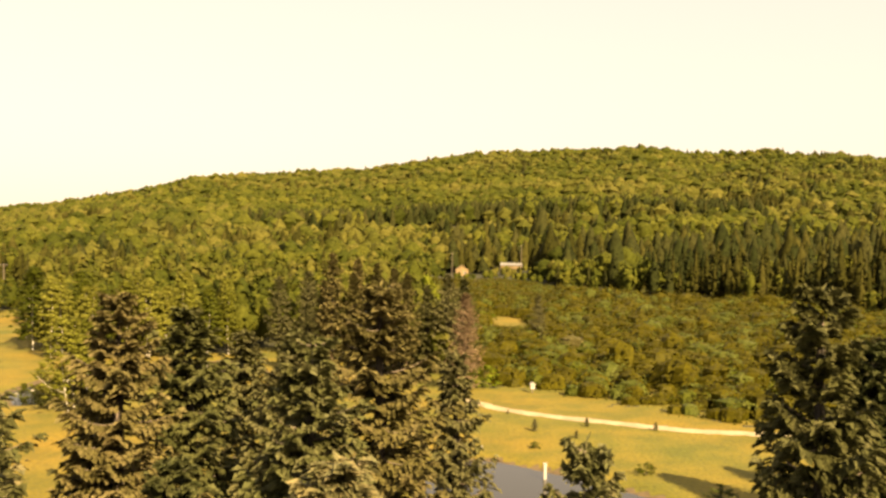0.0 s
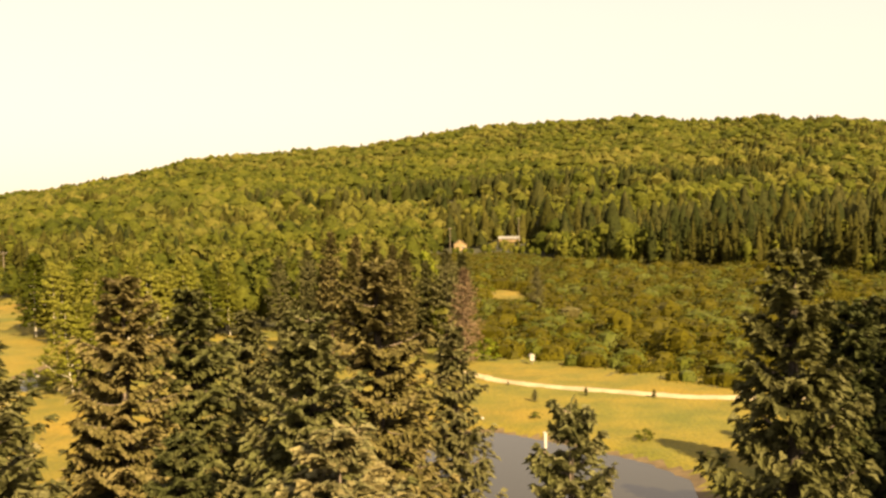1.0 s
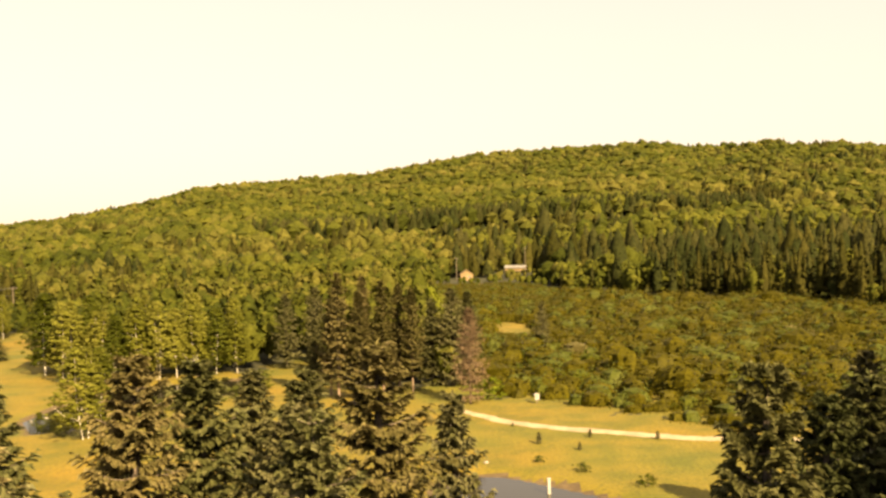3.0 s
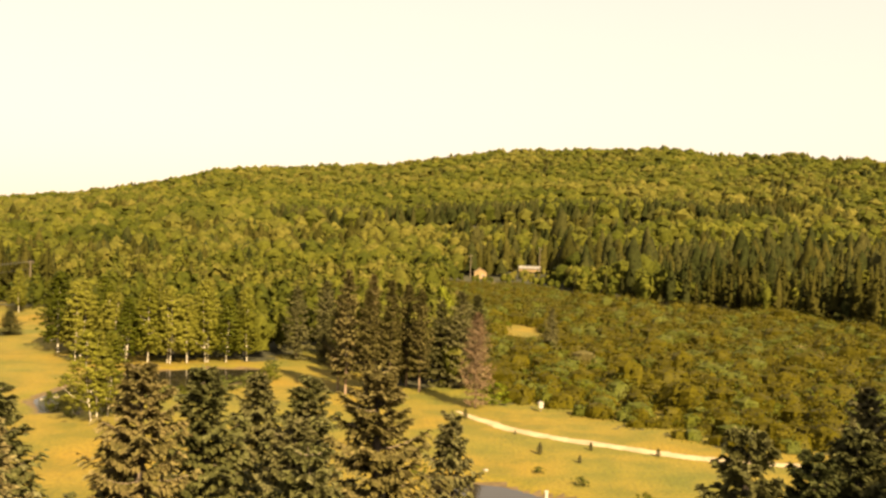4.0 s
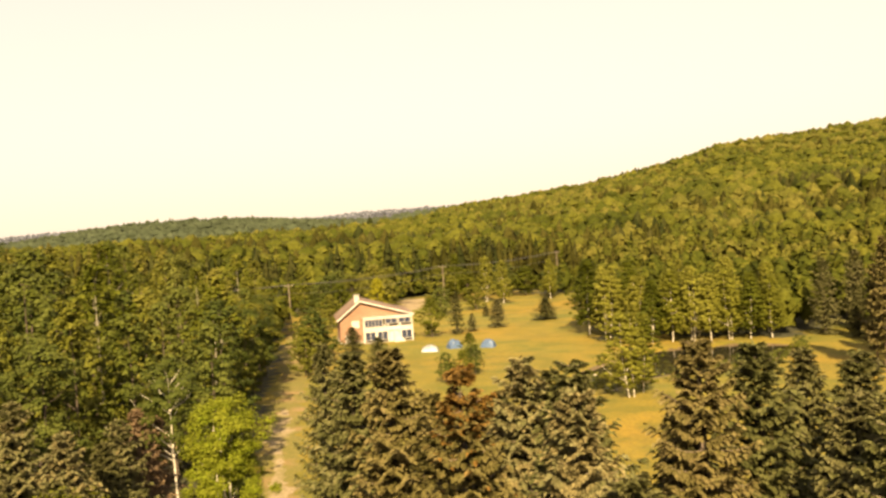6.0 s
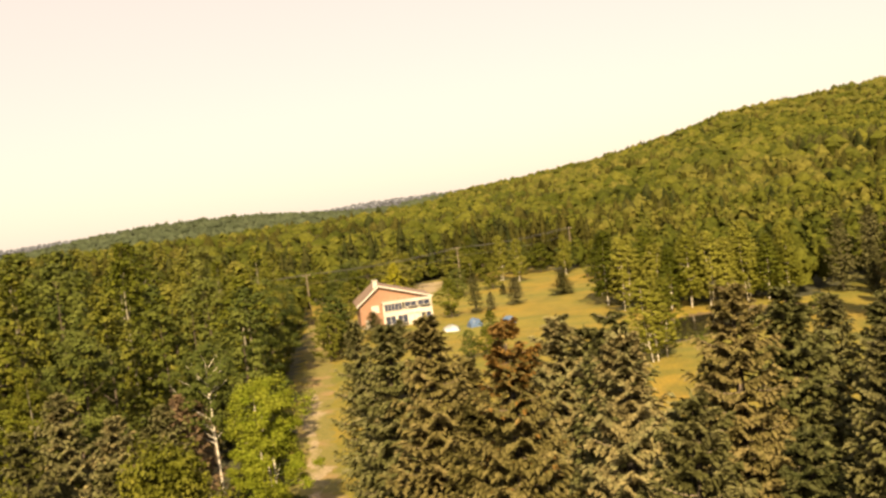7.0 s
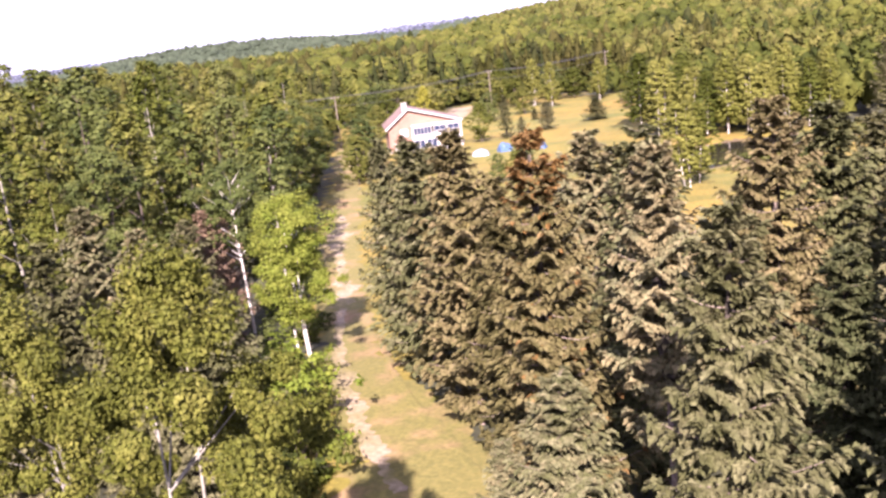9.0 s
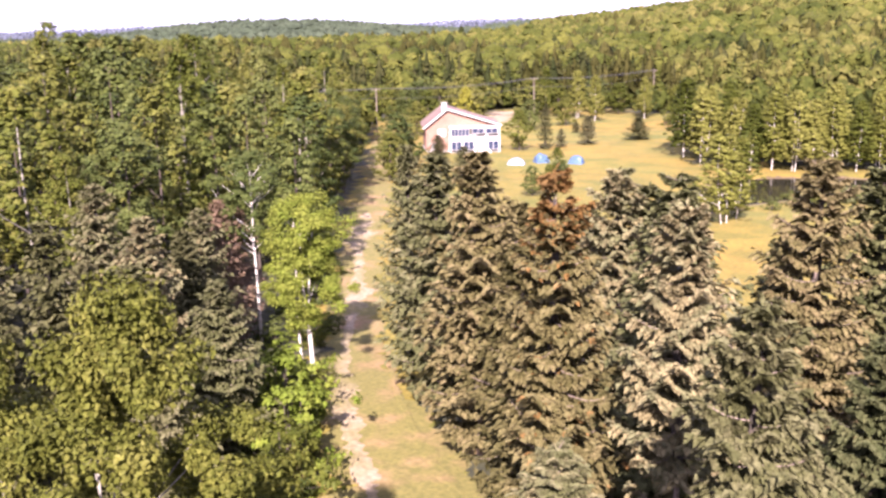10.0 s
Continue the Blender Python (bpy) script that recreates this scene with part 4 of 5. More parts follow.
for k, (x, y, h) in enumerate([(-121.7, 175.0, 8.8), (-120.6, 133.9, 11.5), (-116.8, 126.9, 9), (-84.2, 129.2, 5.2), (-86.4, 127.5, 5.0), (-124.7, 138.9, 10.5), (-98.7, 154.7, 4.6), (-85.8, 135.5, 4.8), (-129.9, 146.1, 9.5), (-159.9, 252.3, 10), (-155.1, 268.2, 11), (-166.5, 245.7, 12), (-147.3, 267.0, 9.5), (-136.3, 264.1, 9), (-169.7, 220.6, 11), (-174.0, 206.3, 10), (-146.7, 216.3, 8), (-142.4, 228.4, 7.5), (-61.7, 130.2, 3.0), (-111.4, 256.0, 8), (-161.2, 186.4, 9), (-195.1, 214.5, 10), (-190.5, 222.4, 11.5), (-185.7, 230.6, 10.5), (-181.7, 240.0, 12), (-186.4, 211.1, 10), (-180.9, 220.6, 11), (-175.3, 230.4, 9.5), (-193.9, 229.0, 12.5), (-188.8, 241.3, 13), (-171.5, 257.5, 11.5)]):
    plant("yard_tree", YARD[k % 3], x, y, h, 9, 83 * k, "round leafy tree beside the house lawn", group="yard trees", wide=1.5 if math.hypot(x, y) > 255 else 1.15)
for k, (x, y, h) in enumerate([(-103.1, 99.3, 14), (-108.8, 106.1, 15), (-114.5, 113.0, 14.5), (-119.0, 117.7, 15.5), (-124.9, 124.5, 15), (-131.0, 131.0, 14.5), (-137.1, 137.7, 14), (-143.4, 144.4, 13)]):
    plant("aspen_tree", MID_ASPEN[(0, 1, 3)[k % 3]], x, y, h, 18, 71 * k, "tall olive-green aspen at the edge of the grass track", group="trackside aspens", wide=1.25)
plant("yard_tree", YARD_LIME, -158.0, 203.0, 11.6, 9, 10, "bright yellow-green tree behind the house", wide=0.8)
PINE_LABEL = "tall thin spruce with a bare lower trunk and browning needles"
for k, (x, y, h) in enumerate([(-22.8, 149.5, 20.5), (-19.3, 148.8, 17.5), (-16.4, 154.8, 19), (-11.9, 158.3, 17.5), (-19.9, 156.9, 19.5), (-24.9, 154.4, 16), (-14.4, 162.4, 18)]):
    plant("tall_spruce", MID_BROWN[k % 2], x, y, h, 18, 71 * k, PINE_LABEL, group="tall spruces on the meadow", wide=1.0)
plant("dead_spruce", DEAD_SPRUCE, -2.1, 146.6, 15.0, 15, 0, "dead standing spruce with bare pinkish-brown twigs", wide=1.05)
for k, (x, y, h) in enumerate([(-5.4, 164.4, 17), (-8.9, 165.4, 15), (-2.9, 170.5, 16), (-39.6, 189.1, 15), (-35.5, 198.3, 16), (-30.1, 194.2, 14), (-33.1, 186.0, 10), (12.7, 213.4, 10.6), (-27.2, 175.8, 13)]):
    plant("spruce_tree", MID_GREEN[k % 2], x, y, h, 16, 47 * k, "dark green spruce at the meadow edge", group="meadow edge spruces", wide=1.0)
plant("leafy_bush", BUSH[3], 1.2, 150.1, 3.4, 3, 0, "bright green bush at the foot of a dead spruce", "bush")
plant("leafy_tree", BUSH[3], -12.0, 211.5, 13.5, 3, 0, "bright green leafy tree above the thicket", wide=0.45)
for k, (x, y, h) in enumerate([(13.3, 120.0, 1.1), (21.5, 119.1, 1.1), (6.8, 116.6, 1.5), (11.4, 113.3, 1.0), (-3.2, 137.0, 1.5), (3.9, 127.9, 0.6)]):
    plant("young_spruce", MID_GREEN[k % 2], x, y, h, 16, 90 * k, "tiny young spruce on the dry meadow", "sapling", "young spruces", wide=1.5, sink=0.02)

# thicket
def shrub_mass():
    g = np.random.default_rng(44)
    n = 11000
    x, y = g.uniform(-25, 130, n), g.uniform(118, 446, n)
    keep = inside(THICKET, x, y) & ~((np.abs(x - 7) < 6) & (np.abs(y - 258) < 17))
    x, y = x[keep][:4900], y[keep][:4900]
    n, m = len(x), 46
    edge = edge_distance(THICKET, x, y)
    clump = np.array([noise.noise(Vector((a / 11, c / 11, 2.0))) for a, c in zip(x, y)])
    h = np.clip(1.5 * np.exp(g.normal(0.7, 0.36, n)), 1.6, 5.2) * (0.75 + 0.25 * smooth(0, 6, edge)) * (1 + 0.55 * clump) * np.where(g.uniform(0, 1, n) < 0.04, 1.4, 1.0)
    h = np.where((np.abs(x - 6) < 8) & (y > 215) & (y < 245), np.minimum(h, 1.8), h)
    h = np.where((y > 335) & (x < 30), np.minimum(h, 2.4), h)
    h = h * 0.88
    w = 0.8 + h * g.uniform(0.5, 0.95, n)
    o = norm(g.normal(0, 1, (n, m, 3)))
    o[..., 2] = np.abs(o[..., 2])
    base = np.stack([x, y, height(x, y)], 1)
    c = base[:, None] + o * np.stack([w, w, h], 1)[:, None] * g.uniform(0.8, 1.05, (n, m, 1))
    nr = norm(o + [0, 0, 0.25] + g.normal(0, 0.3, (n, m, 3)))
    d = norm(np.cross(nr, g.normal(0, 1, (n, m, 3))))
    k = (0.11 * h + 0.14)[:, None] * g.uniform(0.6, 1.4, (n, m))
    v, t = kites(c.reshape(-1, 3), (d * k[..., None]).reshape(-1, 3), (np.cross(nr, d) * (k * 0.75)[..., None]).reshape(-1, 3), -0.1 * k.ravel())
    kind = np.where(clump > 0.2, g.choice([1, 0], n, p=[0.35, 0.65]), np.where(clump < -0.15, g.choice([0, 2, 3], n, p=[0.72, 0.22, 0.06]), g.choice([0, 1, 2], n, p=[0.75, 0.2, 0.05])))
    # the twiggy inside of each shrub
    ang = np.arange(6) * 1.0472
    lv = np.array([0.05, 0.55])
    rad = w[:, None, None] * np.array([0.62, 0.46])[None, :, None] * g.uniform(0.6, 1.3, (n, 2, 6))
    core = base[:, None, None] + np.stack([rad * np.cos(ang), rad * np.sin(ang), h[:, None, None] * lv[None, :, None] + 0 * rad], -1)
    top = base[:, None] + np.stack([0 * h, 0 * h, h * 0.7], -1)[:, None]
    one = np.array([q for a in range(6) for q in ((a, (a + 1) % 6, (a + 1) % 6 + 6), (a, (a + 1) % 6 + 6, a + 6), (a + 6, (a + 1) % 6 + 6, 12))])
    cv = np.concatenate([core.reshape(n, 12, 3), top], 1).reshape(-1, 3)
    ct = (np.arange(n)[:, None, None] * 13 + one[None]).reshape(-1, 3)
    index = np.r_[np.repeat(kind, 2 * m), np.repeat(kind, 18)]
    v, t = np.concatenate([v, cv]), np.concatenate([t, ct + len(v)])
    ob = new("alder_thicket", tri_mesh("alder_thicket", v, t, [SCRUB, LEAF_OLIVE, LEAF, SPRUCE_BROWN], index))
    tagged(ob, "dense low thicket of olive-green alder shrubs", "shrubs", kind="stuff")


shrub_mass()


# far woods
def woods():
    g = np.random.default_rng(77)
    xs, ys = [], []
    for r0, r1, gap in ((95, 260, 4.9), (260, 420, 5.4), (420, 640, 6.3), (640, 950, 6.4), (950, 1250, 7.6), (1250, 1560, 8.8), (1560, 1930, 10.0), (2900, 3340, 17.0)):
        r = r0
        while r < r1:
            da = gap / r
            a = np.arange(math.radians(-72), math.radians(29 if r < 1560 else -30 if r < 2000 else -25), da)
            a = a + g.uniform(-0.45, 0.45, len(a)) * da
            rr = r + g.uniform(-0.45, 0.45, len(a)) * gap
            xs.append(rr * np.sin(a))
            ys.append(rr * np.cos(a))
            r += gap
    x, y = np.concatenate(xs), np.concatenate(ys)
    r = np.hypot(x, y)
    az = np.degrees(np.arctan2(x, y))
    shut = inside(CLEARING, x, y) | inside(THICKET, x, y) | (edge_distance(CLEARING, x, y) < 1.5) | (edge_distance(THICKET, x, y) < 2)
    side = (x + 39.0) * -0.73 + (y - 38.8) * -0.68
    along = (x + 39.0) * -0.68 + (y - 38.8) * 0.73
    shut |= (side > -6) & (side < 66) & (along < 172)
    shut |= (r < 200) & (x > -70) & (x < 20) & (y < 160)
    road = 735 + 25 * np.sin(np.radians(az * 9))
    shut |= (np.abs(r - road) < 5) & (az > -10) & (az < 9)
    low = np.zeros(len(x), bool)
    for hx, hy in ((-10.2, 475), (16, 515), (-66, 418), (-580, 556), (-676, 430)):
        far_on = (x * hx + y * hy) / math.hypot(hx, hy)
        off = np.abs(x * hy - y * hx) / math.hypot(hx, hy)
        shut |= (off < 11) & (far_on > math.hypot(hx, hy) - 9) & (far_on < math.hypot(hx, hy) + 7)
        low |= (off < 13) & (far_on > math.hypot(hx, hy) - 130) & (far_on < math.hypot(hx, hy)) & (hx > -60)
    x, y, r, az = x[~shut], y[~shut], r[~shut], az[~shut]
    road, low = road[~shut], low[~shut]
    n = len(x)
    size = np.interp(r, [0, 640, 950, 1300, 1640, 3000], [0.98, 1.0, 1.0, 1.1, 1.2, 1.5])
    patch = np.array([noise.noise(Vector((a / 95, b / 95, 0.3))) for a, b in zip(x, y)])
    patch2 = np.array([noise.noise(Vector((a / 190, b / 190, 4.3))) for a, b in zip(x, y)])
    conifer = g.uniform(0, 1, n) < np.clip(0.14 + 1.1 * patch + 0.35 * ((az > -2) & (r > 330) & (r < 680)) + 0.1 * ((az > 5) & (r < 800)) + 0.25 * (az > 11) + 0.65 * ((az < -27) & (r > 275) & (r < 400)) - 0.22 * (r > 700) - 0.15 * ((az > -18) & (az < -4)), 0.03, 0.95)
    band = (np.abs(r - road - 30) < 24) & (az > -14) & (az < 16)
    conifer |= band & (g.uniform(0, 1, n) < 0.85)
    h = np.where(conifer, g.uniform(7.5, 14, n), g.uniform(6.5, 12.5, n)) * (1 + 0.25 * patch2) * np.where(r > 640, 0.55 + 0.45 * size, 1)
    h = np.where((r < 480) & (az < -12), h * 0.92, h) * np.where((az < -27) & (r > 275) & (r < 400) & conifer, 1.25, 1)
    h = np.where((az > -3) & (r > 300) & (r < 640) & conifer, h * g.uniform(0.95, 1.65, n), h) * np.clip(np.exp(g.normal(0, 0.17, n)), 0.65, 1.35)
    strip = (np.abs(r - road + 22) < 27) & (az > -11) & (az < 9)
    h = np.where(strip, 2.6, np.where(band, 16.5, h))
    h = np.where(low, np.minimum(h, g.uniform(2.5, 4.5, n)), h)
    conifer &= ~strip & ~low
    h = np.where(r > 1620, h * 0.6, h)
    z = height(x, y)
    pos = np.stack([x, y, z], 1)
    out_v, out_t, out_i, out_s, k0 = [], [], [], [], 0

    def add(v, t, i, flat):
        nonlocal k0
        out_v.append(v)
        out_t.append(t + k0)
        out_i.append(i)
        out_s.append(np.full(len(t), not flat))
        k0 += len(v)

    for near, far, sides, rings, cards in ((0, 290, 6, 4, 36), (290, 420, 6, 4, 24), (420, 640, 6, 3, 8), (640, 1100, 5, 2, 2), (1100, 2600, 5, 2, 0), (2600, 4000, 5, 2, 0)):
        for is_con in (True, False):
            s = (r >= near) & (r < far) & (conifer == is_con)
            q = int(s.sum())
            if not q:
                continue
            p, hh, ss = pos[s], h[s], size[s]
            tone = np.where(band[s], -0.6, 0) + 0.2 + 0.6 * g.uniform(0, 1, q) + 1.1 * patch[s] + 0.5 * patch2[s]
            kind = np.where(tone > 0.72, 3, 2) if is_con else np.where(((tone > 0.45) & ~((np.abs(az[s] + 10) > 16) & (r[s] < 700))) | strip[s], 1, 0)
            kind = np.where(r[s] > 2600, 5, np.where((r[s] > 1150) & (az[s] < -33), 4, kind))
            # the body of the crown: a lopsided many-sided cone or dome
            f = (np.arange(rings) + 0.35) / rings
            if is_con:
                prof = 0.33 * (1 - f) ** 0.85 * (0.7 + 0.3 * smooth(0, 0.2, f))
                level = 0.05 + 0.93 * f
            else:
                prof = 0.30 * np.sin(np.pi * (0.16 + 0.72 * f)) ** 0.8
                level = 0.12 + 0.84 * f
            body = 0.42 if is_con and cards > 8 else 0.6 if cards > 20 else 0.82 if cards > 8 else 1.0
            wide = hh * (0.55 + 0.45 * ss) * g.uniform(0.85, 1.25, q) * np.where((az[s] < -27) & (r[s] < 640), 1.35, 1.0) * (0.95 if is_con else np.interp(r[s], [200, 420, 640, 780], [1.0, 1.1, 1.3, 1.5]))
            a = np.arange(sides)[None, None] * 6.283 / sides + g.uniform(0, 6.283, (q, 1, 1)) + np.arange(rings)[None, :, None] * 0.6
            rad = body * wide[:, None, None] * prof[None, :, None] * g.uniform(0.62, 1.38, (q, rings, sides))
            zz = hh[:, None, None] * (level[None, :, None] + g.uniform(-0.5, 0.5, (q, rings, sides)) * 0.5 / rings)
            ring = p[:, None, None] + np.stack([rad * np.cos(a), rad * np.sin(a), zz], -1)
            top = p[:, None] + np.stack([0 * hh, 0 * hh, hh], -1)[:, None]
            per = sides * rings + 1
            v = np.concatenate([ring.reshape(q, -1, 3), top], 1).reshape(-1, 3)
            one = []
            for m in range(rings - 1):
                for n2 in range(sides):
                    c0, c1 = m * sides + n2, m * sides + (n2 + 1) % sides
                    one += [(c0, c1, c1 + sides), (c0, c1 + sides, c0 + sides)]
            one += [((rings - 1) * sides + n2, (rings - 1) * sides + (n2 + 1) % sides, per - 1) for n2 in range(sides)]
            one = np.array(one)
            t = (np.arange(q)[:, None, None] * per + one[None]).reshape(-1, 3)
            add(v, t, np.repeat(kind, len(one)), cards < 4)
            # boughs and leaf clumps that break its outline
            m = cards
            if not m:
                continue
            if is_con:
                fc = 0.05 + 0.92 * ((np.arange(m)[None] + g.uniform(0, 1, (q, m))) / m) ** 1.1
                ac = g.uniform(0, 6.283, (q, m))
                rc = wide[:, None] * 0.28 * (1 - fc) ** 0.8 + 0.08
                out = np.stack([np.cos(ac), np.sin(ac), 0 * ac], -1)
                c = p[:, None] + out * (rc * 0.8)[..., None]
                c[..., 2] += fc * hh[:, None]
                d = norm(out + np.array([0, 0, -0.45]) + g.normal(0, 0.2, (q, m, 3)))
                x2 = norm(np.cross(d, np.array([0, 0, 1.0]) + g.normal(0, 0.2, (q, m, 3))))
                ln, wd = rc * 0.8 + 0.35, rc * 0.55 + 0.25
            else:
                o = norm(g.normal(0, 1, (q, m, 3)))
                o[..., 2] = np.abs(o[..., 2]) * 1.2 - 0.25
                c = p[:, None] + np.stack([o[..., 0] * wide[:, None] * 0.30, o[..., 1] * wide[:, None] * 0.30, hh[:, None] * (0.56 + 0.42 * o[..., 2])], -1)
                nr = norm(o + g.normal(0, 0.35, (q, m, 3)))
                d = norm(np.cross(nr, g.normal(0, 1, (q, m, 3))))
                x2 = np.cross(nr, d)
                ln = wide[:, None] * 0.17 * g.uniform(0.7, 1.3, (q, m))
                wd = ln * 0.8
            v, t = kites(c.reshape(-1, 3), (d * ln[..., None]).reshape(-1, 3), (x2 * wd[..., None]).reshape(-1, 3), -0.18 * wd.ravel())
            add(v, t, np.repeat(kind, 2 * m), True)
    ob = new("far_woods", tri_mesh("far_woods", np.concatenate(out_v), np.concatenate(out_t), [WOOD_A, WOOD_B, WOOD_C, WOOD_D, WOOD_HAZY, WOOD_HAZY_BLUE], np.concatenate(out_i), np.concatenate(out_s)))
    tagged(ob, "mixed woods of leafy trees and conifers covering valley and hills", "woods", kind="stuff")


woods()


# ---- house ----
def slab(a, b, c, d, thick):
    """A plate with the four corners given and a thickness downwards along its normal."""
    bm = bmesh.new()
    p = [Vector(q) for q in (a, b, c, d)]
    nrm = (p[1] - p[0]).cross(p[3] - p[0]).normalized()
    top = [bm.verts.new(q) for q in p]
    low = [bm.verts.new(q - nrm * thick) for q in p]
    bm.faces.new(top)
    bm.faces.new(low[::-1])
    for i in range(4):
        j = (i + 1) % 4
        bm.faces.new((top[j], top[i], low[i], low[j]))
    return bm


def prism(outline, y0, y1):
    """An outline of x, z drawn out from y0 to y1."""
    bm = bmesh.new()
    f = [bm.verts.new((x, y0, z)) for x, z in outline]
    k = [bm.verts.new((x, y1, z)) for x, z in outline]
    bm.faces.new(f)
    bm.faces.new(k[::-1])
    n = len(outline)
    for i in range(n):
        j = (i + 1) % n
        bm.faces.new((f[j], f[i], k[i], k[j]))
    return bm


def window(parent, x, z, w, h, y, bars=1):
    win = part("window", box((w + 0.2, 0.10, h + 0.2), (x, y, z)), WHITE, parent, "white window frame")
    step = w / bars
    for k in range(bars):
        part("pane", box((step - 0.10, 0.06, h), (x - w / 2 + step * (k + 0.5), y - 0.055, z)), GLASS, win, "dark window pane")


def house():
    at = (-132.8, 165.0)
    e = thing("house", pose(at[0], at[1], z_at(*at) - 0.1, 0, 0, 43.0), "two-storey orange brick house with white glazed porch and low gable roof", "house")
    apex, left, right = (-0.9, 9.7), (-6.0, 5.5), (10.9, 6.0)
    part("wall", prism([(-5.6, 0), (10.4, 0), (10.4, 6.0), (apex[0], 9.45), (-5.6, 5.7)], 0.0, 13.0), BRICK, e, "orange brick wall")
    for k in range(1, 26):
        z = k * 0.36
        x0, x1 = -5.6, 10.4
        if z > 5.7:
            x0 = -5.6 + (z - 5.7) / (9.45 - 5.7) * 4.7
        if z > 6.0:
            x1 = 10.4 - (z - 6.0) / (9.45 - 6.0) * 11.3
        if x1 - x0 > 0.8:
            part("mortar_course", box((x1 - x0 - 0.1, 0.02, 0.035), ((x0 + x1) / 2, -0.008, z)), MORTAR, e)
    roof = part("roof", slab((apex[0], -0.9, apex[1]), (apex[0], 13.8, apex[1]), (left[0] - 0.3, 13.8, left[1]), (left[0] - 0.3, -0.9, left[1]), 0.22), SHINGLE, e, "brown shingle roof")
    part("roof", slab((apex[0], 13.8, apex[1]), (apex[0], -0.9, apex[1]), (right[0] + 0.3, -0.9, right[1] - 0.1), (right[0] + 0.3, 13.8, right[1] - 0.1), 0.22), SHINGLE, e, "brown shingle roof")
    for (x0, z0), (x1, z1) in ((apex, (left[0] - 0.3, left[1])), (apex, (right[0] + 0.3, right[1] - 0.1))):
        d = Vector((x1 - x0, 0, z1 - z0))
        bm = box((d.length, 0.10, 0.30), (0, 0, 0))
        bmesh.ops.transform(bm, matrix=Matrix.Translation(((x0 + x1) / 2, -0.96, (z0 + z1) / 2 - 0.16)) @ Matrix.Rotation(-math.atan2(d.z, d.x), 4, "Y"), verts=bm.verts)
        part("fascia_board", bm, WHITE, e, "white fascia board")
    ch = part("chimney", box((1.1, 1.1, 2.2), (-1.4, 1.6, 9.6), 0, 0.04), WHITE, e, "pale painted chimney")
    part("cap", box((1.4, 1.4, 0.18), (-1.4, 1.6, 10.78)), CONCRETE, ch)
    # porch
    part("porch_floor", box((11.0, 2.4, 0.24), (5.0, -1.2, 2.75)), WHITE, e, "white balcony floor edge")
    part("porch_base", box((11.2, 2.6, 0.16), (5.0, -1.3, 0.10)), CONCRETE, e, "concrete porch slab")
    part("porch_top", box((11.2, 2.5, 0.4), (5.0, -1.2, 5.6)), WHITE, e, "white porch beam")
    part("porch_back", box((10.9, 0.08, 4.9), (5.0, -0.07, 2.75)), WHITE, e, "white porch siding")
    for k in range(5):
        part("post", box((0.26, 0.26, 5.3), (-0.4 + k * 2.7, -2.25, 2.7)), WHITE, e, "white porch post")
    part("balcony_panel", box((10.6, 0.10, 0.75), (5.0, -2.42, 3.2)), WHITE, e, "white balcony parapet")
    window(e, 1.75, 4.55, 3.9, 1.5, -2.38, 5)
    window(e, 5.7, 4.8, 2.6, 1.0, -2.38, 2)
    window(e, 8.7, 4.8, 2.6, 1.0, -2.38, 2)
    for k in range(4):
        if k != 2:
            window(e, 0.95 + k * 2.7, 1.65, 2.3, 1.75, -2.38, 2)
    part("porch_panel", box((2.2, 0.12, 2.4), (6.35, -2.05, 1.3)), WHITE, e, "white lower porch panel")
    stair = part("stair", prism([(-0.1, 0), (2.4, 0), (2.4, 0.25), (0.2, 2.7), (-0.1, 2.7)], -3.6, -2.6), WHITE, e, "white outside stair")
    stair.location = (6.2, 0, 0)
    part("vent_panel", box((1.7, 0.10, 1.6), (-2.1, -0.05, 4.3), 0, 0.02), WHITE, e, "white square wall panel")
    d = part("door", box((1.0, 0.10, 2.1), (-4.1, -0.05, 1.1), 0, 0.02), WHITE, e, "white side door")
    part("door_handle", box((0.06, 0.10, 0.20), (-3.75, -0.14, 1.1)), DARK_WOOD, d)
    part("foundation", box((16.3, 13.2, 0.5), (2.4, 6.5, 0.2)), CONCRETE, e, "grey concrete footing")


house()


# ---- poles and cables ----
def utility_pole(x, y, h, arm=True, label="weathered wooden utility pole with a crossarm"):
    e = thing("utility_pole", pose(x, y, z_at(x, y) - 0.3, 0, 0, 35), label, "pole", "utility poles")
    v, t = tube([(0, 0, 0), (0.02, 0, h * 0.5), (0, 0, h)], [0.17, 0.15, 0.11], 10)
    mesh_part("shaft", tri_mesh("shaft", v, t, POLE_WOOD, None, True), e)
    if arm:
        part("crossarm", box((2.2, 0.12, 0.14), (0, 0.12, h - 0.5)), POLE_WOOD, e)
        for k in (-0.95, 0.0, 0.95):
            v, t = tube([(k, 0.12, h - 0.43), (k, 0.12, h - 0.2)], [0.06, 0.035], 6)
            mesh_part("insulator", tri_mesh("insulator", v, t, WHITE, None, True), e)


def cable(a, b, sag, name="power_cable"):
    s = np.linspace(0, 1, 20)
    p = np.array(a)[None] * (1 - s)[:, None] + np.array(b)[None] * s[:, None]
    p[:, 2] -= 4 * sag * s * (1 - s)
    v, t = tube(p, np.full(20, 0.045), 4)
    tagged(new(name, tri_mesh(name, v, t, WIRE, None, True)), "thin dark overhead cable between poles", "cable")


utility_pole(-164.0, 174.6, 13.4)
utility_pole(-154.8, 230.9, 13.4)
utility_pole(-173.6, 176.8, 9.5, False, "short weathered wooden pole by the drive")
utility_pole(-15.0, 472, 12.0)
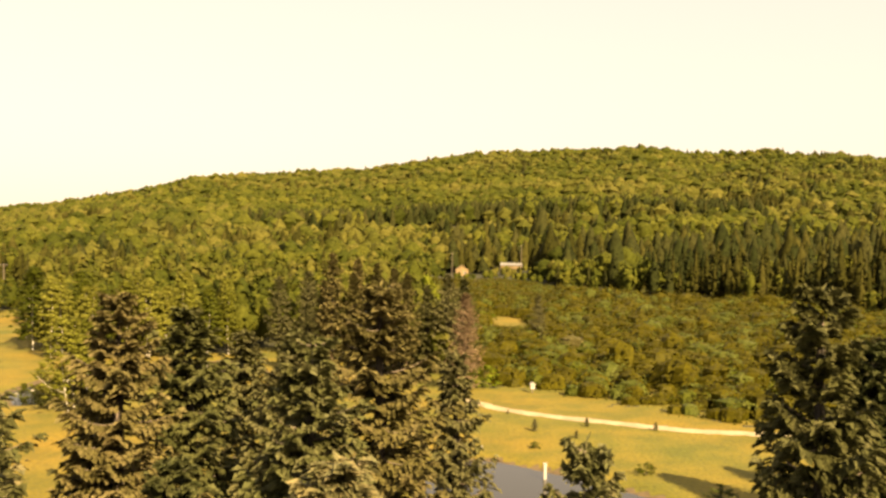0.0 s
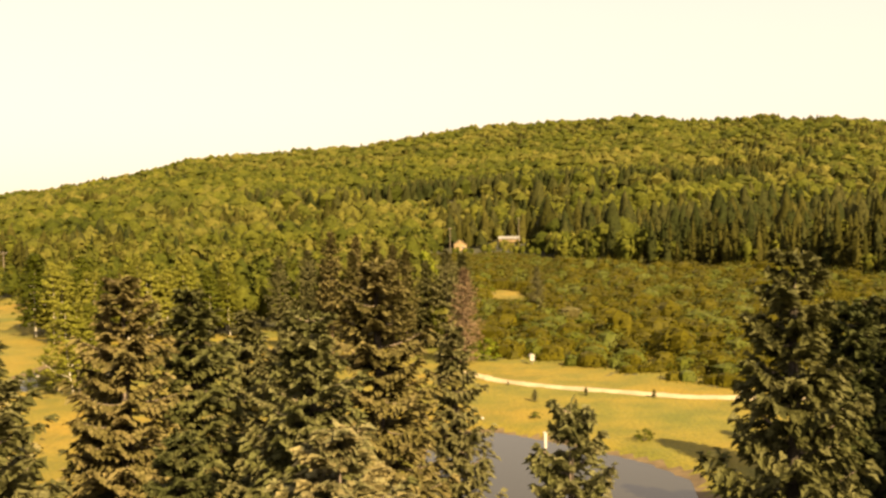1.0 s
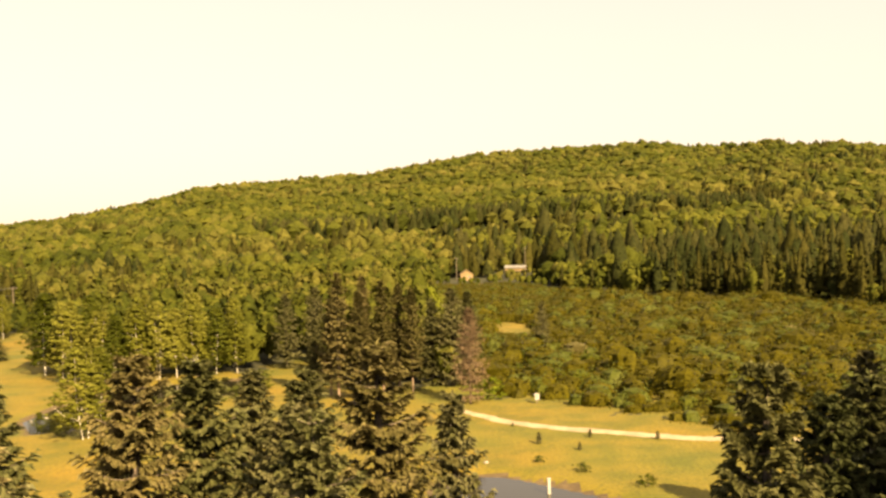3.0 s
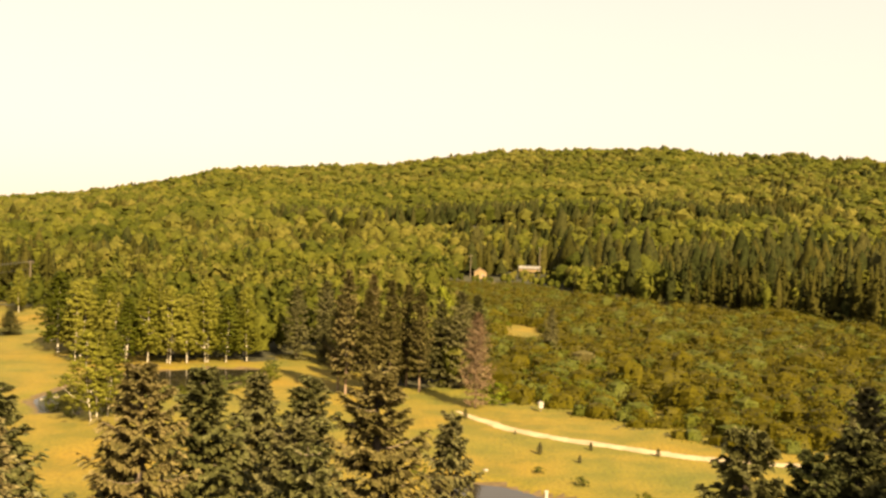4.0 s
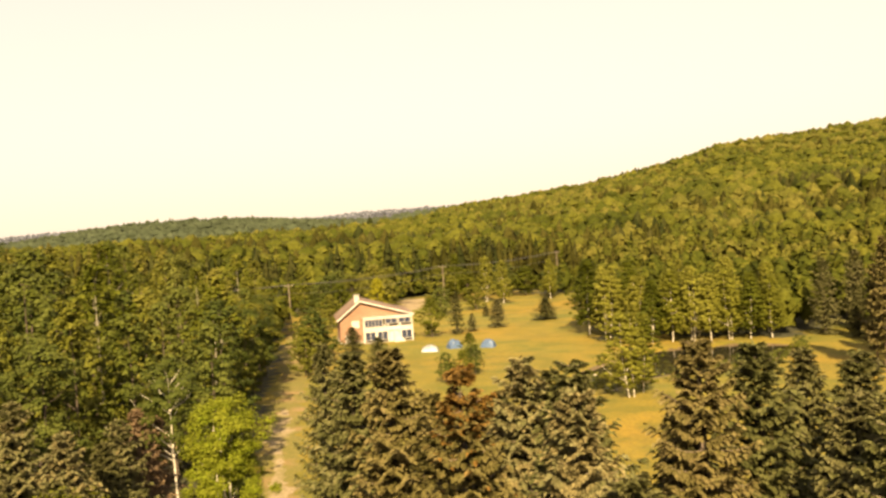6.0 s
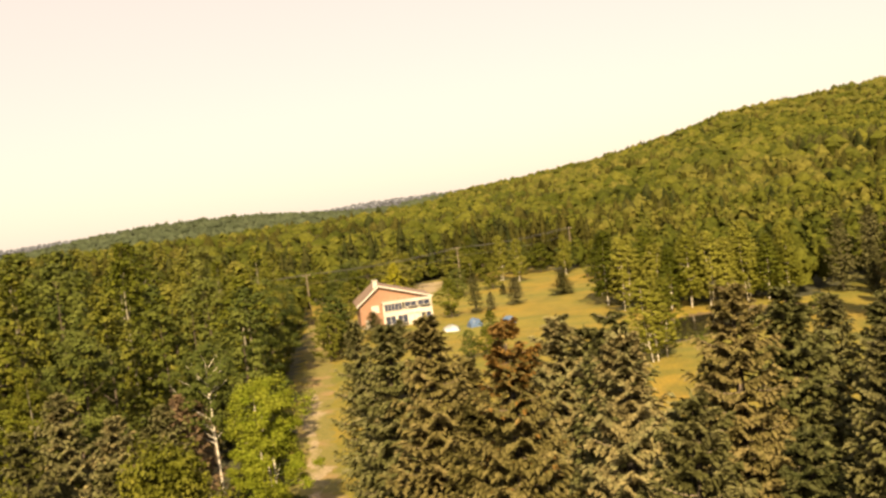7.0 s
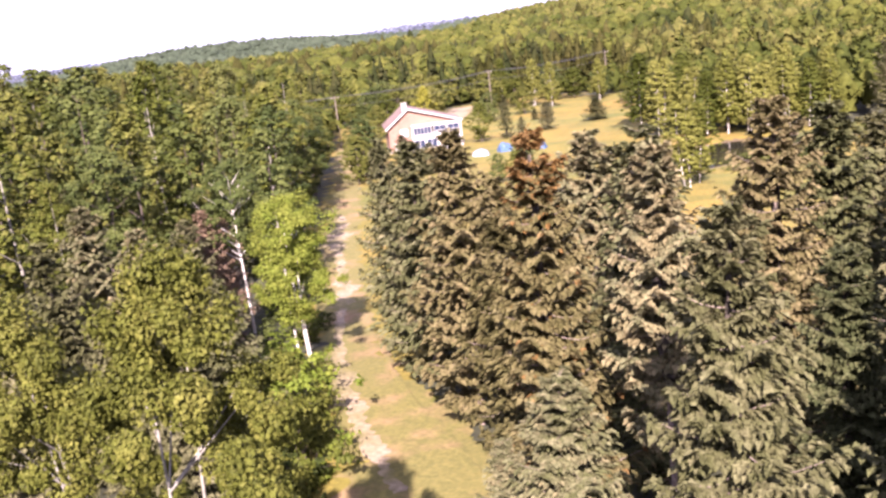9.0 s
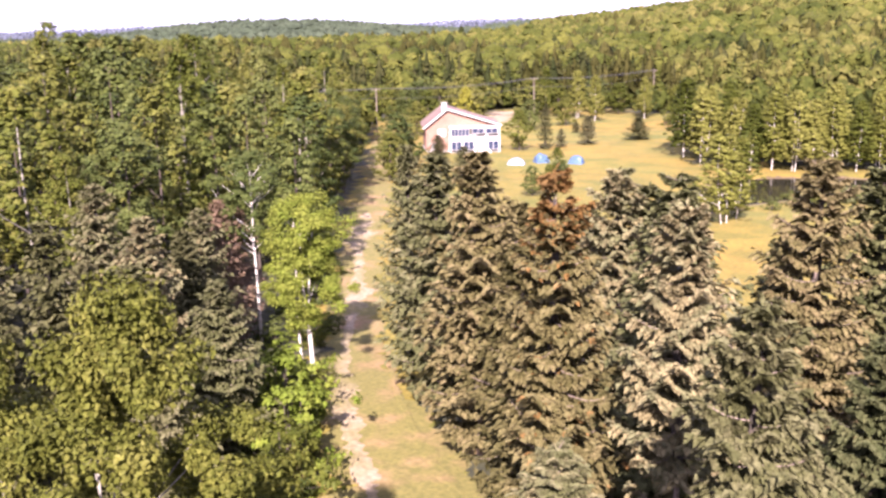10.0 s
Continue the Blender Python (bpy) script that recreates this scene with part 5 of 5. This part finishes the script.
utility_pole(20.5, 512, 14.5)
LINE = [(-173.2, 118.3), (-164.0, 174.6), (-154.8, 230.9), (-145.6, 287.2)]
utility_pole(*LINE[0], 13.4)
utility_pole(*LINE[3], 13.4)
for (ax, ay), (bx, by) in zip(LINE, LINE[1:]):
    for k in (-0.95, 0.0, 0.95):
        dx, dy = k * math.cos(radians(35)), k * math.sin(radians(35))
        cable((ax + dx, ay + dy, z_at(ax, ay) + 12.9), (bx + dx, by + dy, z_at(bx, by) + 12.9), 0.9 + 0.15 * k)
    cable((ax, ay, z_at(ax, ay) + 10.6), (bx, by, z_at(bx, by) + 10.6), 1.1)
cable((-164.0, 174.6, z_at(-164.0, 174.6) + 12.9), (-173.6, 176.8, z_at(-173.6, 176.8) + 9.0), 0.2)


# ---- far buildings ----
def far_house(x, y, w, d, h, turn, wall, roof_m, label, lift=0.0):
    e = thing("far_house", pose(x, y, z_at(x, y) + lift - 0.2, 0, 0, turn), label, "house", "far houses")
    part("wall", prism([(-w / 2, 0), (w / 2, 0), (w / 2, h * 0.62), (0, h), (-w / 2, h * 0.62)], -d / 2, d / 2), wall, e)
    for s in (-1, 1):
        a, b = (0, -d / 2 - 0.3, h + 0.18), (0, d / 2 + 0.3, h + 0.18)
        c, f = (s * (w / 2 + 0.4), d / 2 + 0.3, h * 0.58 + 0.12), (s * (w / 2 + 0.4), -d / 2 - 0.3, h * 0.58 + 0.12)
        part("roof", slab(a, b, c, f, 0.18) if s < 0 else slab(b, a, f, c, 0.18), roof_m, e)
    for k in (-1, 1):
        win = part("window", box((w * 0.2, 0.08, h * 0.2), (k * w * 0.22, -d / 2 - 0.03, h * 0.34)), WHITE, e)
        part("pane", box((w * 0.16, 0.06, h * 0.16), (k * w * 0.22, -d / 2 - 0.06, h * 0.34)), GLASS, win)


far_house(-10.2, 475, 6.0, 6, 5.4, 5, TAN_WALL, TAN_WALL, "small tan house among far trees")
far_house(15.5, 516, 5, 11, 3.0, 82, TAN_WALL, TIN, "long low tan shed with a pale roof among far trees", 1.2)
far_house(-66, 418, 5, 6, 6.0, 70, WHITE, TIN, "small white house with a pale metal roof among far trees", 1)
far_house(-580, 556, 4, 5, 4, 30, WHITE, TIN, "white house far off on the valley side", 8)
far_house(-676, 430, 4, 5, 4, 50, WHITE, TIN, "white house far off on the valley side", 8)


# ---- things on the meadow and lawn ----
def birdhouse():
    e = thing("nest_box", pose(8.0, 145.7, z_at(8.0, 145.7) - 0.05, 0, 0, 10), "white wooden nest box on a short post", "nest box")
    part("post", box((0.12, 0.12, 0.7), (0, 0, 0.35)), POLE_WOOD, e)
    part("body", box((0.62, 0.55, 0.75), (0, 0, 1.0), 0, 0.02), WHITE, e)
    part("roof", prism([(-0.45, 1.36), (0.45, 1.36), (0.0, 1.66)], -0.38, 0.38), WHITE, e)
    part("hole", box((0.14, 0.03, 0.14), (0, -0.28, 1.05)), DARK_WOOD, e)


birdhouse()


def post(x, y, h, w, label):
    e = thing("marker_post", pose(x, y, z_at(x, y) - 0.1, 0, 0, 12), label, "post")
    part("shaft", box((w, w, h), (0, 0, h / 2), 0, 0.02), WHITE, e)
    part("cap", box((w * 1.3, w * 1.3, 0.06), (0, 0, h + 0.03)), WHITE, e)


post(6.7, 96.3, 1.9, 0.28, "white painted wooden post on the pond bank")


def tarp(x, y, w, d, h, turn, mat, label):
    bm = bmesh.new()
    bmesh.ops.create_grid(bm, x_segments=14, y_segments=10, size=0.5)
    for v in bm.verts:
        u, q = v.co.x * 2, v.co.y * 2
        hump = max(0.0, 1 - abs(u) ** 3) ** 0.5 * max(0.0, 1 - abs(q) ** 2.5) ** 0.5
        v.co = Vector((v.co.x * w, v.co.y * d, h * hump * (0.85 + 0.25 * noise.noise(Vector((u * 2, q * 2, x)))) - 0.05))
    bmesh.ops.solidify(bm, geom=bm.faces[:], thickness=0.03)
    e = thing("covered_heap", pose(x, y, z_at(x, y), 0, 0, turn), label, "tarpaulin", "covered heaps")
    part("cover", bm, mat, e)


tarp(-109.7, 156.7, 3.6, 2.4, 1.4, 30, TARP_PALE, "heap under a pale blue-white tarpaulin on the lawn")
tarp(-107.3, 162.2, 3.0, 2.2, 2.0, 60, TARP_BLUE, "heap under a bright blue tarpaulin on the lawn")
tarp(-100.7, 165.0, 3.0, 2.0, 1.8, 10, TARP_BLUE, "heap under a bright blue tarpaulin on the lawn")


def stone(x, y, s, label="pale stone on the pond bank"):
    bm = bmesh.new()
    bmesh.ops.create_icosphere(bm, subdivisions=2, radius=s)
    for v in bm.verts:
        v.co *= 1 + 0.35 * noise.noise(v.co * 2.2 / s + Vector((x, y, 0)))
        v.co.z *= 0.6
    e = part("stone", bm, ROCK)
    e.matrix_basis = pose(x, y, z_at(x, y) + s * 0.2, 0, 0, x * 40)
    tagged(e, label, "stone", "bank stones")


for x, y, s in ((-66.0, 141.0, 0.5), (-64.9, 143.1, 0.3), (-66.9, 138.3, 0.35), (-56.6, 127.7, 0.4), (0.4, 107.7, 0.3), (1.7, 99.3, 0.25)):
    stone(x, y, s)
